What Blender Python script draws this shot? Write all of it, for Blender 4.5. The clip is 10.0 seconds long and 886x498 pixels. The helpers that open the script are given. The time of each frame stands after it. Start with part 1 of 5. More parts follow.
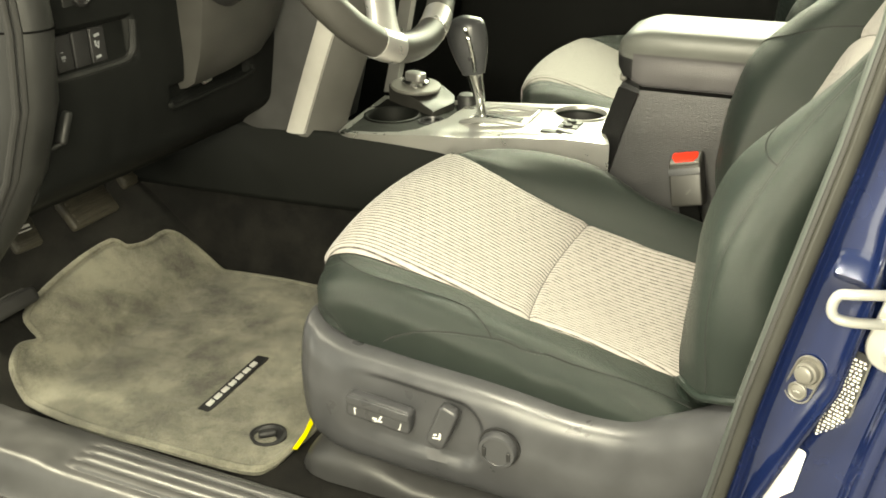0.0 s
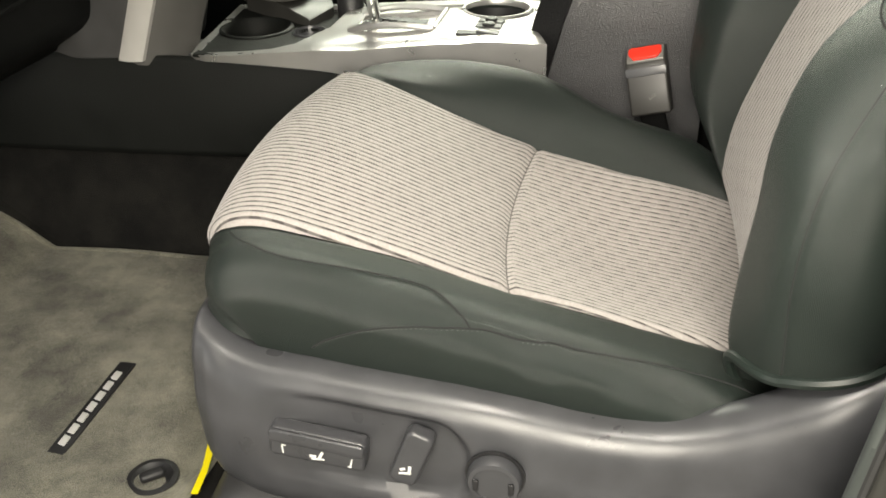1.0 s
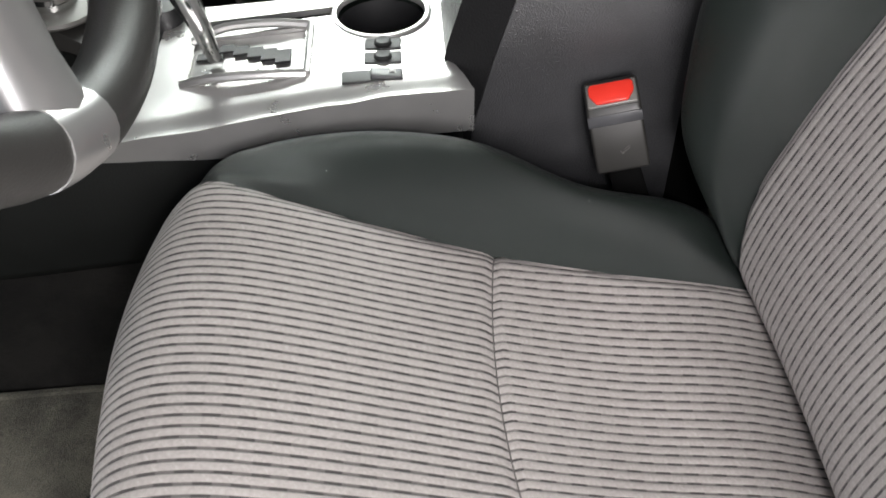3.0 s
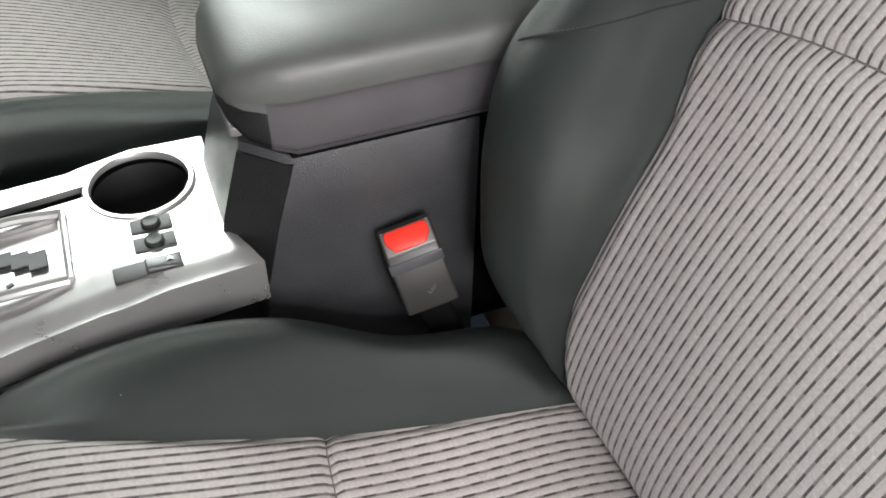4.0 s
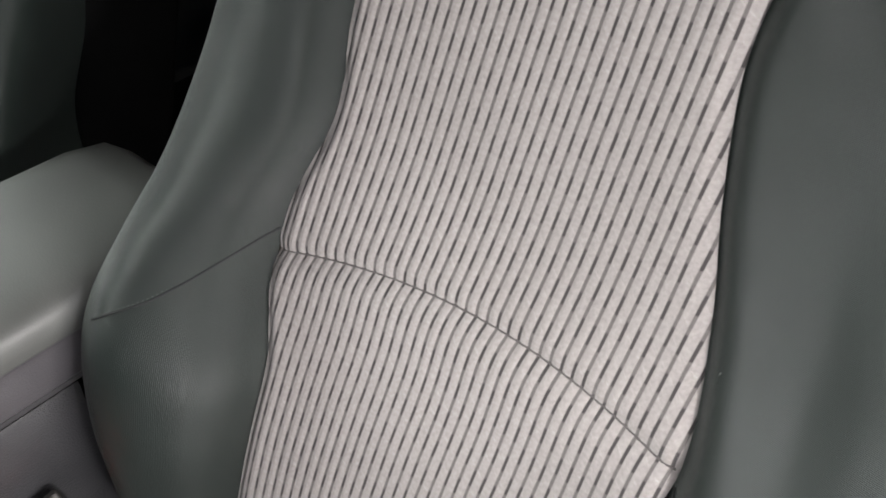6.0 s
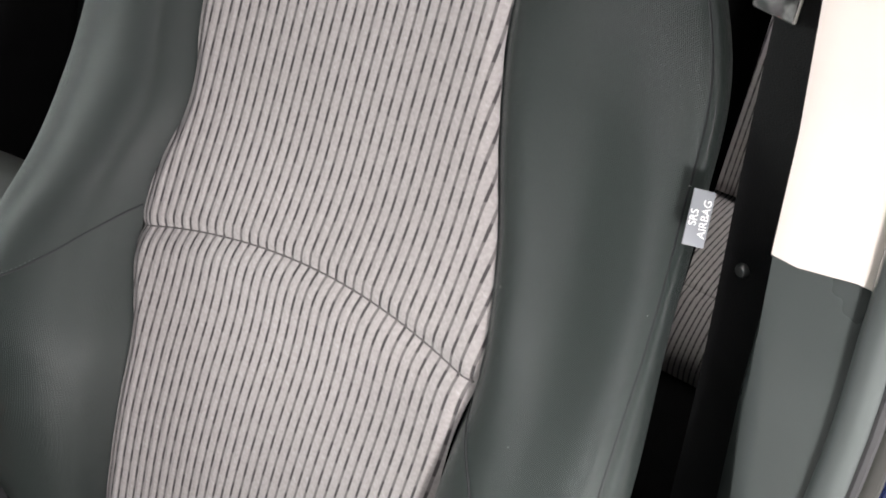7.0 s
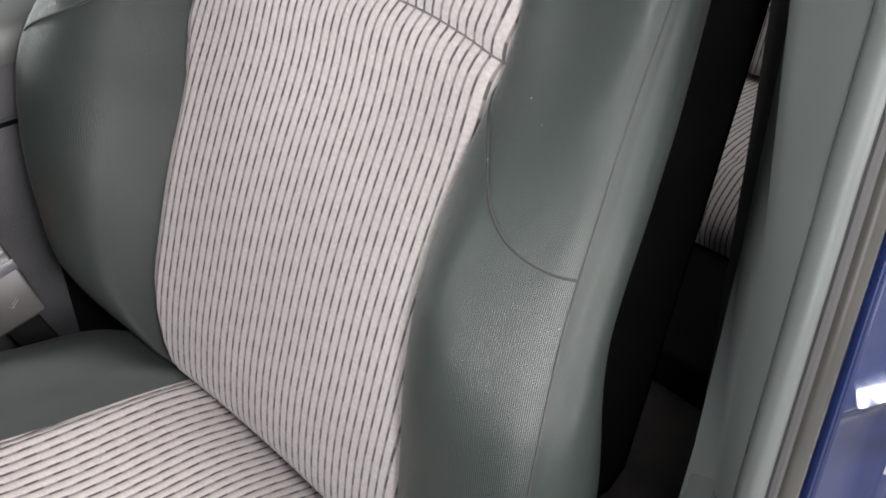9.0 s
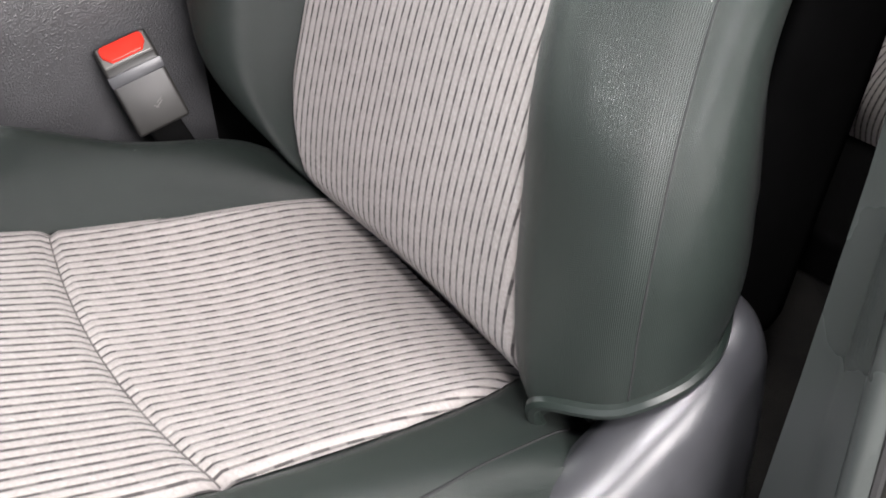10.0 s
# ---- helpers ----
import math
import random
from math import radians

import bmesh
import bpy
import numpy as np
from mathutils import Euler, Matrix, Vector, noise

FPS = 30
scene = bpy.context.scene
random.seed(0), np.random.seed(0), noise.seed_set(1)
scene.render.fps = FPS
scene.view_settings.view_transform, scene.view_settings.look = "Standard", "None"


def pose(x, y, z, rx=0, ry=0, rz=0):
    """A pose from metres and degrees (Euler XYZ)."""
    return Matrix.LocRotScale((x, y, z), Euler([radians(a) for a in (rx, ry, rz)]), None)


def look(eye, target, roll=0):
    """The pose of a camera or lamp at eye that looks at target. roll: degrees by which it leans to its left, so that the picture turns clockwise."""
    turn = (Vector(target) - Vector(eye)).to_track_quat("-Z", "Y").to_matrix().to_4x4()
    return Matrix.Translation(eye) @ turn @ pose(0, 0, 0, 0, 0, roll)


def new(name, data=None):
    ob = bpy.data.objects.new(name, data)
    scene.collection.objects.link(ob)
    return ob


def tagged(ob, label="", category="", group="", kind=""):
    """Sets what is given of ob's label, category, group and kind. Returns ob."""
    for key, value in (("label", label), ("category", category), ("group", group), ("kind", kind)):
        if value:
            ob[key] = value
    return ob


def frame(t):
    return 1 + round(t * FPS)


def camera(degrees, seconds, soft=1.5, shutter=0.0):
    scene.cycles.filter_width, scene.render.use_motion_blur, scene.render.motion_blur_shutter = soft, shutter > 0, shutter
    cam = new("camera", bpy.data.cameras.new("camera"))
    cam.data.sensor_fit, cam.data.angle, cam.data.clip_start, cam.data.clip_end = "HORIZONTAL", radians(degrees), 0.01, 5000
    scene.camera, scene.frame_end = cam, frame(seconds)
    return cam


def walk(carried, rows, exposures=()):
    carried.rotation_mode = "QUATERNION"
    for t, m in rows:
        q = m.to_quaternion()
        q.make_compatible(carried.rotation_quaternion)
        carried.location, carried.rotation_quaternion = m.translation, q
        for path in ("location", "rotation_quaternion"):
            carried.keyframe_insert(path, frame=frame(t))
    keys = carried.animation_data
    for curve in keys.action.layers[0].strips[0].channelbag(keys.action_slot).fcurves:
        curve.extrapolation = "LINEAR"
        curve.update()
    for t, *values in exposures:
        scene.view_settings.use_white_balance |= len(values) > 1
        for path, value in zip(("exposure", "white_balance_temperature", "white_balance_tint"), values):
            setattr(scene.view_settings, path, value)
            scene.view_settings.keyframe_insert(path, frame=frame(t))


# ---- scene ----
cam = camera(52.0, 10.0, soft=1.7, shutter=0.12)
PATH = [
    (0, (0.027, -0.927, 1.273), (-0.697, 0.739, 0.436), -0.3),
    (0.5, (-0.083, -0.81, 1.202), (-0.62, 0.916, 0.344), -0.7),
    (1, (-0.141, -0.711, 1.187), (-0.519, 0.977, 0.182), -1.3),
    (1.5, (-0.214, -0.658, 1.217), (-0.455, 0.984, 0.101), -1.5),
    (2, (-0.281, -0.583, 1.234), (-0.393, 1.022, 0.046), -1.6),
    (2.2, (-0.298, -0.537, 1.241), (-0.361, 1.047, 0.022), -1.4),
    (3.3, (-0.278, -0.295, 1.3), (-0.137, 1.1, -0.127), -1.5),
    (3.5, (-0.288, -0.28, 1.306), (-0.035, 1.14, -0.079), -1.1),
    (4, (-0.286, -0.23, 1.345), (0.239, 1.107, -0.047), 0.2),
    (4.5, (-0.295, -0.18, 1.328), (0.393, 1.078, -0.067), 1.2),
    (5, (-0.248, -0.175, 1.373), (0.525, 1.035, -0.02), 1.3),
    (5.5, (-0.208, -0.152, 1.444), (0.756, 0.874, 0.025), 1.9),
    (5.7, (-0.208, -0.157, 1.46), (0.836, 0.802, 0.049), 1.9),
    (6.8, (-0.226, -0.278, 1.453), (1.044, 0.667, 0.23), 2.9),
    (7, (-0.237, -0.298, 1.445), (1.05, 0.632, 0.228), 3.6),
    (7.5, (-0.243, -0.325, 1.417), (1.041, 0.639, 0.225), 3.5),
    (8, (-0.24, -0.337, 1.39), (1.023, 0.664, 0.206), 3.2),
    (8.5, (-0.246, -0.374, 1.328), (0.959, 0.7, 0.148), 1.7),
    (9, (-0.262, -0.396, 1.273), (0.878, 0.777, 0.123), 0.3),
    (9.5, (-0.274, -0.414, 1.199), (0.778, 0.874, 0.089), -1.1),
    (10, (-0.276, -0.439, 1.136), (0.59, 0.962, 0.0), -2.6),
]
EXPOSURES = [(0.0, 0.88, 8500, -4), (0.6, 0.62, 7900, 1), (1.2, 0.36, 7100, 9), (2.0, 0.26, 6620, 12), (2.2, 0.2, 6570, 12), (3.3, -0.04, 6380, 13), (3.6, 0.04, 6380, 13), (4.5, 0.48, 6420, 12), (5.5, 0.36, 6440, 13), (6.9, 0.46, 6400, 14), (7.5, 0.31, 6380, 15), (8.5, 0.46, 6380, 15), (9.2, 0.64, 6380, 15), (10.0, 0.7, 6420, 15)]
walk(cam, [(t, look(eye, target, roll)) for t, eye, target, roll in PATH], EXPOSURES)

# ---- light ----
world = bpy.data.worlds.new("sky")
scene.world = world
world.use_nodes = True
wn = world.node_tree
sky = wn.nodes.new("ShaderNodeTexSky")
sky.sky_type = "NISHITA"
sky.sun_disc = False
SUN_ELEV, SUN_AZ = 60.0, 266.0
sky.sun_elevation = radians(SUN_ELEV)
sky.sun_rotation = radians(SUN_AZ)
bg = wn.nodes["Background"]
wn.links.new(sky.outputs[0], bg.inputs["Color"])
bg.inputs["Strength"].default_value = 0.030

sun_data = bpy.data.lights.new("sun", "SUN")
sun_data.energy, sun_data.angle, sun_data.color = 4.0, radians(8), (1.0, 0.96, 0.91)
sun = new("sun", sun_data)
az, el = radians(SUN_AZ), radians(SUN_ELEV)
sun.matrix_world = look((0, -3, 5), Vector((0, -3, 5)) - Vector((math.sin(az) * math.cos(el), math.cos(az) * math.cos(el), math.sin(el))))
# daylight through the open doorway
door_data = bpy.data.lights.new("doorway_light", "AREA")
door_data.shape, door_data.size, door_data.size_y = "RECTANGLE", 0.55, 0.40
door_data.energy, door_data.color = 17.0, (1.0, 0.965, 0.925)
new("doorway_light", door_data).matrix_world = look((-0.06, -1.08, 1.34), (-0.10, 0.02, 0.90))
# and from further forward, past the edge of the open door
front_data = bpy.data.lights.new("front_doorway_light", "AREA")
front_data.shape, front_data.size, front_data.size_y = "RECTANGLE", 0.50, 0.60
front_data.energy, front_data.color = 2.0, (0.98, 0.97, 1.0)
new("front_doorway_light", front_data).matrix_world = look((-1.15, -0.95, 1.02), (0.02, 0.15, 0.95))
# fixed small lamp standing in for the light carried beside the camera
camera_side_data = bpy.data.lights.new("work_light", "AREA")
camera_side_data.shape, camera_side_data.size = "DISK", 0.04
camera_side_data.energy, camera_side_data.color = 2.2, (1.0, 0.98, 0.97)
new("work_light", camera_side_data).matrix_world = look((-0.22, -0.41, 1.28), (-0.05, 0.0, 0.90))
# and down past the roof edge
edge_data = bpy.data.lights.new("roof_edge_light", "AREA")
edge_data.shape, edge_data.size, edge_data.size_y = "RECTANGLE", 0.55, 0.20
edge_data.energy, edge_data.color = 3.2, (1.0, 0.975, 0.95)
new("roof_edge_light", edge_data).matrix_world = look((-0.36, -0.42, 1.74), (-0.20, 0.08, 0.85))
# and through the far side window
far_data = bpy.data.lights.new("far_window_light", "AREA")
far_data.shape, far_data.size, far_data.size_y = "RECTANGLE", 0.80, 0.36
far_data.energy, far_data.color, far_data.spread = 3.8, (0.93, 1.0, 0.93), radians(85)
new("far_window_light", far_data).matrix_world = look((-0.38, 1.13, 1.45), (-0.42, 0.30, 0.90))

# added lamp inside the closed rear side, to brighten the rear bench
rear_data = bpy.data.lights.new("rear_window_light", "AREA")
rear_data.shape, rear_data.size, rear_data.size_y = "RECTANGLE", 0.50, 0.22
rear_data.energy, rear_data.color, rear_data.spread = 2.2, (1.0, 0.98, 0.96), radians(110)
new("rear_window_light", rear_data).matrix_world = look((0.80, -0.33, 1.46), (0.80, 0.10, 0.95))


# ---- materials ----
def shader(name, rough=0.6, metal=0.0):
    m = bpy.data.materials.new(name)
    m.use_nodes = True
    b = m.node_tree.nodes["Principled BSDF"]
    b.inputs["Roughness"].default_value = rough
    b.inputs["Metallic"].default_value = metal
    return m, m.node_tree, b


def node(nt, kind, **values):
    n = nt.nodes.new(kind)
    for key, v in values.items():
        n.inputs[key.replace("_", " ")].default_value = v
    return n


def maths(nt, op, a, b=None):
    n = nt.nodes.new("ShaderNodeMath")
    n.operation = op
    for i, v in enumerate((a, b)):
        if v is None:
            continue
        if isinstance(v, (int, float)):
            n.inputs[i].default_value = v
        else:
            nt.links.new(v, n.inputs[i])
    return n.outputs[0]


def ramp(nt, fac, stops):
    n = nt.nodes.new("ShaderNodeValToRGB")
    el = n.color_ramp.elements
    while len(el) < len(stops):
        el.new(0.5)
    for e, (p, c) in zip(el, stops):
        e.position, e.color = p, (*c, 1)
    nt.links.new(fac, n.inputs[0])
    return n.outputs[0]


def bump(nt, b, height, strength, distance):
    n = nt.nodes.new("ShaderNodeBump")
    n.inputs["Strength"].default_value, n.inputs["Distance"].default_value = strength, distance
    nt.links.new(height, n.inputs["Height"])
    nt.links.new(n.outputs[0], b.inputs["Normal"])
    return n


def plain(name, colour, rough=0.5, metal=0.0, vary=0.15, scale=30.0, grain=0.0, grain_scale=900.0, coat=0.0, deep=0.0004):
    """Paint, plastic or metal with a slow mottling, a fine grain and uneven gloss."""
    m, nt, b = shader(name, rough, metal)
    geo = nt.nodes.new("ShaderNodeTexCoord")
    slow = node(nt, "ShaderNodeTexNoise", Scale=scale, Detail=4.0)
    nt.links.new(geo.outputs["Object"], slow.inputs["Vector"])
    lo, hi = [c * (1 - vary) for c in colour], [min(1, c * (1 + vary)) for c in colour]
    nt.links.new(ramp(nt, slow.outputs["Fac"], [(0.3, lo), (0.7, hi)]), b.inputs["Base Color"])
    r = ramp(nt, slow.outputs["Fac"], [(0.3, [max(0.03, rough - 0.06)] * 3), (0.7, [min(1, rough + 0.06)] * 3)])
    nt.links.new(r, b.inputs["Roughness"])
    if grain:
        fine = node(nt, "ShaderNodeTexVoronoi", Scale=grain_scale)
        nt.links.new(geo.outputs["Object"], fine.inputs["Vector"])
        bump(nt, b, fine.outputs["Distance"], grain, deep)
    if coat:
        b.inputs["Coat Weight"].default_value = coat
        b.inputs["Coat Roughness"].default_value = 0.07
    return m


def cloth(name, colour, pitch=0.0016, strength=0.5):
    """Dark woven seat cloth: a fine twill grid in the surface's own metres, rubbed paler in patches."""
    m, nt, b = shader(name, 0.38)
    b.inputs["Specular IOR Level"].default_value = 0.48
    uv = nt.nodes.new("ShaderNodeUVMap")
    xyz = nt.nodes.new("ShaderNodeSeparateXYZ")
    nt.links.new(uv.outputs[0], xyz.inputs[0])
    u, v = xyz.outputs[0], xyz.outputs[1]
    a = maths(nt, "SINE", maths(nt, "MULTIPLY", maths(nt, "ADD", u, v), 2 * math.pi / pitch))
    c = maths(nt, "SINE", maths(nt, "MULTIPLY", maths(nt, "SUBTRACT", u, v), 2 * math.pi / pitch))
    weave = maths(nt, "MULTIPLY", a, c)
    rub = node(nt, "ShaderNodeTexNoise", Scale=9.0, Detail=5.0, Roughness=0.6)
    nt.links.new(uv.outputs[0], rub.inputs["Vector"])
    fine = node(nt, "ShaderNodeTexNoise", Scale=700.0, Detail=2.0)
    nt.links.new(uv.outputs[0], fine.inputs["Vector"])
    mix = maths(nt, "ADD", maths(nt, "MULTIPLY", rub.outputs["Fac"], 0.55), maths(nt, "ADD", maths(nt, "MULTIPLY", fine.outputs["Fac"], 0.25), maths(nt, "MULTIPLY", weave, 0.32)))
    nt.links.new(ramp(nt, mix, [(0.2, [k * 0.65 for k in colour]), (0.7, [k * 1.45 for k in colour])]), b.inputs["Base Color"])
    b.inputs["Sheen Weight"].default_value = 0.02
    b.inputs["Sheen Roughness"].default_value = 0.4
    bump(nt, b, weave, strength, 0.0003)
    return m


def corded(name, gap, wide=0.0):
    """Corded seat cloth: pale ribs, and in the grooves dark dashes, three rows abreast, like a bond of bricks."""
    m, nt, b = shader(name, 0.85)
    uv = nt.nodes.new("ShaderNodeUVMap")
    xyz = nt.nodes.new("ShaderNodeSeparateXYZ")
    nt.links.new(uv.outputs[0], xyz.inputs[0])
    u, v = xyz.outputs[0], xyz.outputs[1]
    wob = node(nt, "ShaderNodeTexNoise", Scale=40.0, Detail=1.0)
    nt.links.new(uv.outputs[0], wob.inputs["Vector"])
    s = maths(nt, "ADD", maths(nt, "DIVIDE", u, PITCH), maths(nt, "MULTIPLY", maths(nt, "SUBTRACT", wob.outputs["Fac"], 0.5), 0.05))
    s = maths(nt, "ADD", s, 100.5)
    row = maths(nt, "FLOOR", s)
    away = maths(nt, "ABSOLUTE", maths(nt, "SUBTRACT", maths(nt, "FRACT", s), 0.5))
    groove = nt.nodes.new("ShaderNodeMapRange")
    groove.interpolation_type = "SMOOTHSTEP"
    for i, val in ((1, 0.145 + wide), (2, 0.06 + wide), (3, 0.0), (4, 1.0)):
        groove.inputs[i].default_value = val
    nt.links.new(away, groove.inputs[0])
    phase = maths(nt, "FRACT", maths(nt, "ADD", maths(nt, "DIVIDE", v, 0.0195), maths(nt, "MULTIPLY", maths(nt, "FLOOR", maths(nt, "DIVIDE", row, 3.0)), 0.5)))
    dash = nt.nodes.new("ShaderNodeMapRange")
    dash.interpolation_type = "SMOOTHSTEP"
    for i, val in ((1, 0.54), (2, 0.47), (3, gap), (4, 1.0)):
        dash.inputs[i].default_value = val
    nt.links.new(phase, dash.inputs[0])
    dark = maths(nt, "MULTIPLY", groove.outputs[0], dash.outputs[0])
    thread = node(nt, "ShaderNodeTexNoise", Scale=420.0, Detail=3.0)
    nt.links.new(uv.outputs[0], thread.inputs["Vector"])
    soil = node(nt, "ShaderNodeTexNoise", Scale=7.0, Detail=5.0)
    nt.links.new(uv.outputs[0], soil.inputs["Vector"])
    tone = maths(nt, "ADD", maths(nt, "MULTIPLY", thread.outputs["Fac"], 0.6), maths(nt, "MULTIPLY", soil.outputs["Fac"], 0.4))
    side = maths(nt, "SUBTRACT", maths(nt, "FRACT", s), 0.5)
    fleck_at = maths(nt, "FRACT", maths(nt, "ADD", maths(nt, "ADD", maths(nt, "DIVIDE", v, 0.0115), maths(nt, "MULTIPLY", side, -0.35)), maths(nt, "MULTIPLY", row, 0.62)))
    fleck = maths(nt, "MULTIPLY", maths(nt, "LESS_THAN", fleck_at, 0.085), maths(nt, "GREATER_THAN", away, 0.20))
    worn = node(nt, "ShaderNodeTexNoise", Scale=160.0, Detail=1.0)
    nt.links.new(uv.outputs[0], worn.inputs["Vector"])
    fleck = maths(nt, "MULTIPLY", fleck, maths(nt, "GREATER_THAN", worn.outputs["Fac"], 0.47))
    tone = maths(nt, "ADD", tone, maths(nt, "MULTIPLY", fleck, 0.10))
    pale = ramp(nt, tone, [(0.3, (0.27, 0.248, 0.235)), (0.62, (0.375, 0.348, 0.331)), (0.9, (0.50, 0.473, 0.455))])
    mix = nt.nodes.new("ShaderNodeMix")
    mix.data_type = "RGBA"
    nt.links.new(dark, mix.inputs[0])
    nt.links.new(pale, mix.inputs[6])
    mix.inputs[7].default_value = (0.044, 0.039, 0.038, 1)
    nt.links.new(mix.outputs[2], b.inputs["Base Color"])
    b.inputs["Sheen Weight"].default_value = 0.15
    h = maths(nt, "ADD", maths(nt, "MULTIPLY", groove.outputs[0], -1.0), maths(nt, "MULTIPLY", thread.outputs["Fac"], 0.35))
    bump(nt, b, h, 0.5, 0.001)
    return m


def pile(name, colour, other, scale=60.0, sheen=0.15):
    """Carpet pile: trodden, mottled and rough."""
    m, nt, b = shader(name, 0.95)
    tc = nt.nodes.new("ShaderNodeTexCoord")
    big = node(nt, "ShaderNodeTexNoise", Scale=scale / 6, Detail=5.0, Roughness=0.65)
    tuft = node(nt, "ShaderNodeTexNoise", Scale=900.0, Detail=2.0)
    for n in (big, tuft):
        nt.links.new(tc.outputs["Object"], n.inputs["Vector"])
    tone = maths(nt, "ADD", maths(nt, "MULTIPLY", big.outputs["Fac"], 0.65), maths(nt, "MULTIPLY", tuft.outputs["Fac"], 0.35))
    nt.links.new(ramp(nt, tone, [(0.40, colour), (0.60, other)]), b.inputs["Base Color"])
    b.inputs["Sheen Weight"].default_value = sheen
    b.inputs["Specular IOR Level"].default_value = 0.2
    bump(nt, b, tuft.outputs["Fac"], 0.9, 0.003)
    return m


PITCH = 0.0072
CORD = corded("corded_cloth", 0.78, 0.052)
CORD_REAR = corded("corded_rear_cloth", 0.62, 0.026)
CORD_BACK = corded("corded_back_cloth", 0.68, 0.024)
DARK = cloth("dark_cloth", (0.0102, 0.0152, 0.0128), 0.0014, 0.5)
# paler copy of the dark cloth, with the doorway's light in its colour
SIDE = cloth("lit_side_cloth", (0.0132, 0.0194, 0.0164), 0.0014, 0.5)
FOLD = plain("seam_fold", (0.10, 0.092, 0.088), 0.9)
THREAD = plain("thread", (0.075, 0.083, 0.078), 0.8)
CREASE = plain("crease", (0.012, 0.013, 0.013), 0.9)
SHELL = plain("grey_plastic", (0.047, 0.048, 0.052), 0.33, grain=0.12, grain_scale=1500.0)
SHELLG = plain("warm_grey_plastic", (0.105, 0.10, 0.09), 0.38, grain=0.1, grain_scale=1500.0)
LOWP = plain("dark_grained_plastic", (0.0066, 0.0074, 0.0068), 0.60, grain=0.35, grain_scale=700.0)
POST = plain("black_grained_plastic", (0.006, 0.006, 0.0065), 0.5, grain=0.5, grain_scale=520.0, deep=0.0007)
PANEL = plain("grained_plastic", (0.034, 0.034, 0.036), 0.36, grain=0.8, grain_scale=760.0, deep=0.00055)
BLACK = plain("black_plastic", (0.014, 0.014, 0.015), 0.5, grain=0.2)
CAPP = plain("end_cap_plastic", (0.011, 0.0115, 0.0115), 0.5, grain=0.2, grain_scale=900.0)
COVER = plain("column_cover_plastic", (0.030, 0.029, 0.027), 0.5, grain=0.1, grain_scale=900.0)
LETTER = plain("badge_letter", (0.62, 0.62, 0.60), 0.4, 0.3, vary=0.05)
SILLP = plain("sill_plastic", (0.045, 0.045, 0.046), 0.40, grain=0.15, grain_scale=1200.0)
STACKP = plain("stack_plastic", (0.080, 0.078, 0.074), 0.38, 0.1, vary=0.06, grain=0.1)
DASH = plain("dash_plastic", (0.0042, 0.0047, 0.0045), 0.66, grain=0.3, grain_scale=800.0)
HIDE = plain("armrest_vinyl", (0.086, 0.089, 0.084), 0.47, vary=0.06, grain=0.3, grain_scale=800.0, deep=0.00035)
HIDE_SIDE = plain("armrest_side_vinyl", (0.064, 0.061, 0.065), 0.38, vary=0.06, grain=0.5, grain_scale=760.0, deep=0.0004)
STRIPP = plain("satin_silver_strip", (0.46, 0.45, 0.43), 0.45, 0.15, vary=0.05)
WHEELP = plain("wheel_leather", (0.032, 0.031, 0.029), 0.45, vary=0.1, grain=0.25, grain_scale=900.0)
SILVER = plain("silver_paint", (0.50, 0.495, 0.485), 0.32, 0.75, vary=0.05)
CHROME = plain("chrome", (0.75, 0.75, 0.74), 0.12, 1.0, vary=0.05)
METAL = plain("bare_steel", (0.55, 0.56, 0.55), 0.35, 1.0)
PEDAL = plain("pedal_rubber", (0.045, 0.040, 0.030), 0.6, vary=0.3, scale=90.0, grain=0.2)
SATIN = plain("satin_grey", (0.17, 0.165, 0.155), 0.42, 0.2, vary=0.06)
RUBBER = plain("rubber", (0.018, 0.018, 0.018), 0.75, grain=0.2)
TRIM = plain("pillar_plastic", (0.052, 0.059, 0.056), 0.30, vary=0.08, scale=12.0, grain=0.10, grain_scale=1300.0, coat=0.3)
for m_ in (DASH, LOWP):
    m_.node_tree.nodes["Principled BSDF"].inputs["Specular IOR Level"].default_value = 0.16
# near black without gloss: deep shade put into the colour; also fills joints
VOID = plain("gap_shade_black", (0.005, 0.005, 0.005), 0.95)
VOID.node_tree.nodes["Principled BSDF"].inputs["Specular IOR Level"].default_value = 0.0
BUCKLE = plain("buckle_plastic", (0.028, 0.027, 0.025), 0.45, grain=0.1)
SEALR = plain("door_seal", (0.026, 0.026, 0.023), 0.20, vary=0.1)
BLUE = plain("blue_paint", (0.0046, 0.0105, 0.046), 0.24, 0.2, vary=0.08, coat=1.0)
BEIGE = plain("beige_trim", (0.62, 0.56, 0.50), 0.6, vary=0.03, grain=0.04)
RED = plain("red_button", (0.75, 0.035, 0.02), 0.35, vary=0.05)
WHITE = plain("white_print", (0.75, 0.75, 0.72), 0.6, vary=0.05)
LINT = plain("lint", (0.28, 0.28, 0.27), 0.9)
GREYTAG = plain("grey_tag", (0.20, 0.21, 0.22), 0.8)
YELLOW = plain("yellow_tag", (0.85, 0.72, 0.01), 0.5, vary=0.05)
MATPILE = pile("mat_pile", (0.058, 0.056, 0.044), (0.255, 0.245, 0.19), 66.0)
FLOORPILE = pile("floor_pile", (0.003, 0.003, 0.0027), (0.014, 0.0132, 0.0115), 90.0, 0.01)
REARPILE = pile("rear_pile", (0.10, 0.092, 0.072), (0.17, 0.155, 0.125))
PAINTWALL = plain("pale_wall", (0.30, 0.295, 0.28), 0.8, vary=0.05, scale=2.0)
CONCRETE = plain("concrete", (0.40, 0.39, 0.37), 0.8, vary=0.2, scale=3.0)
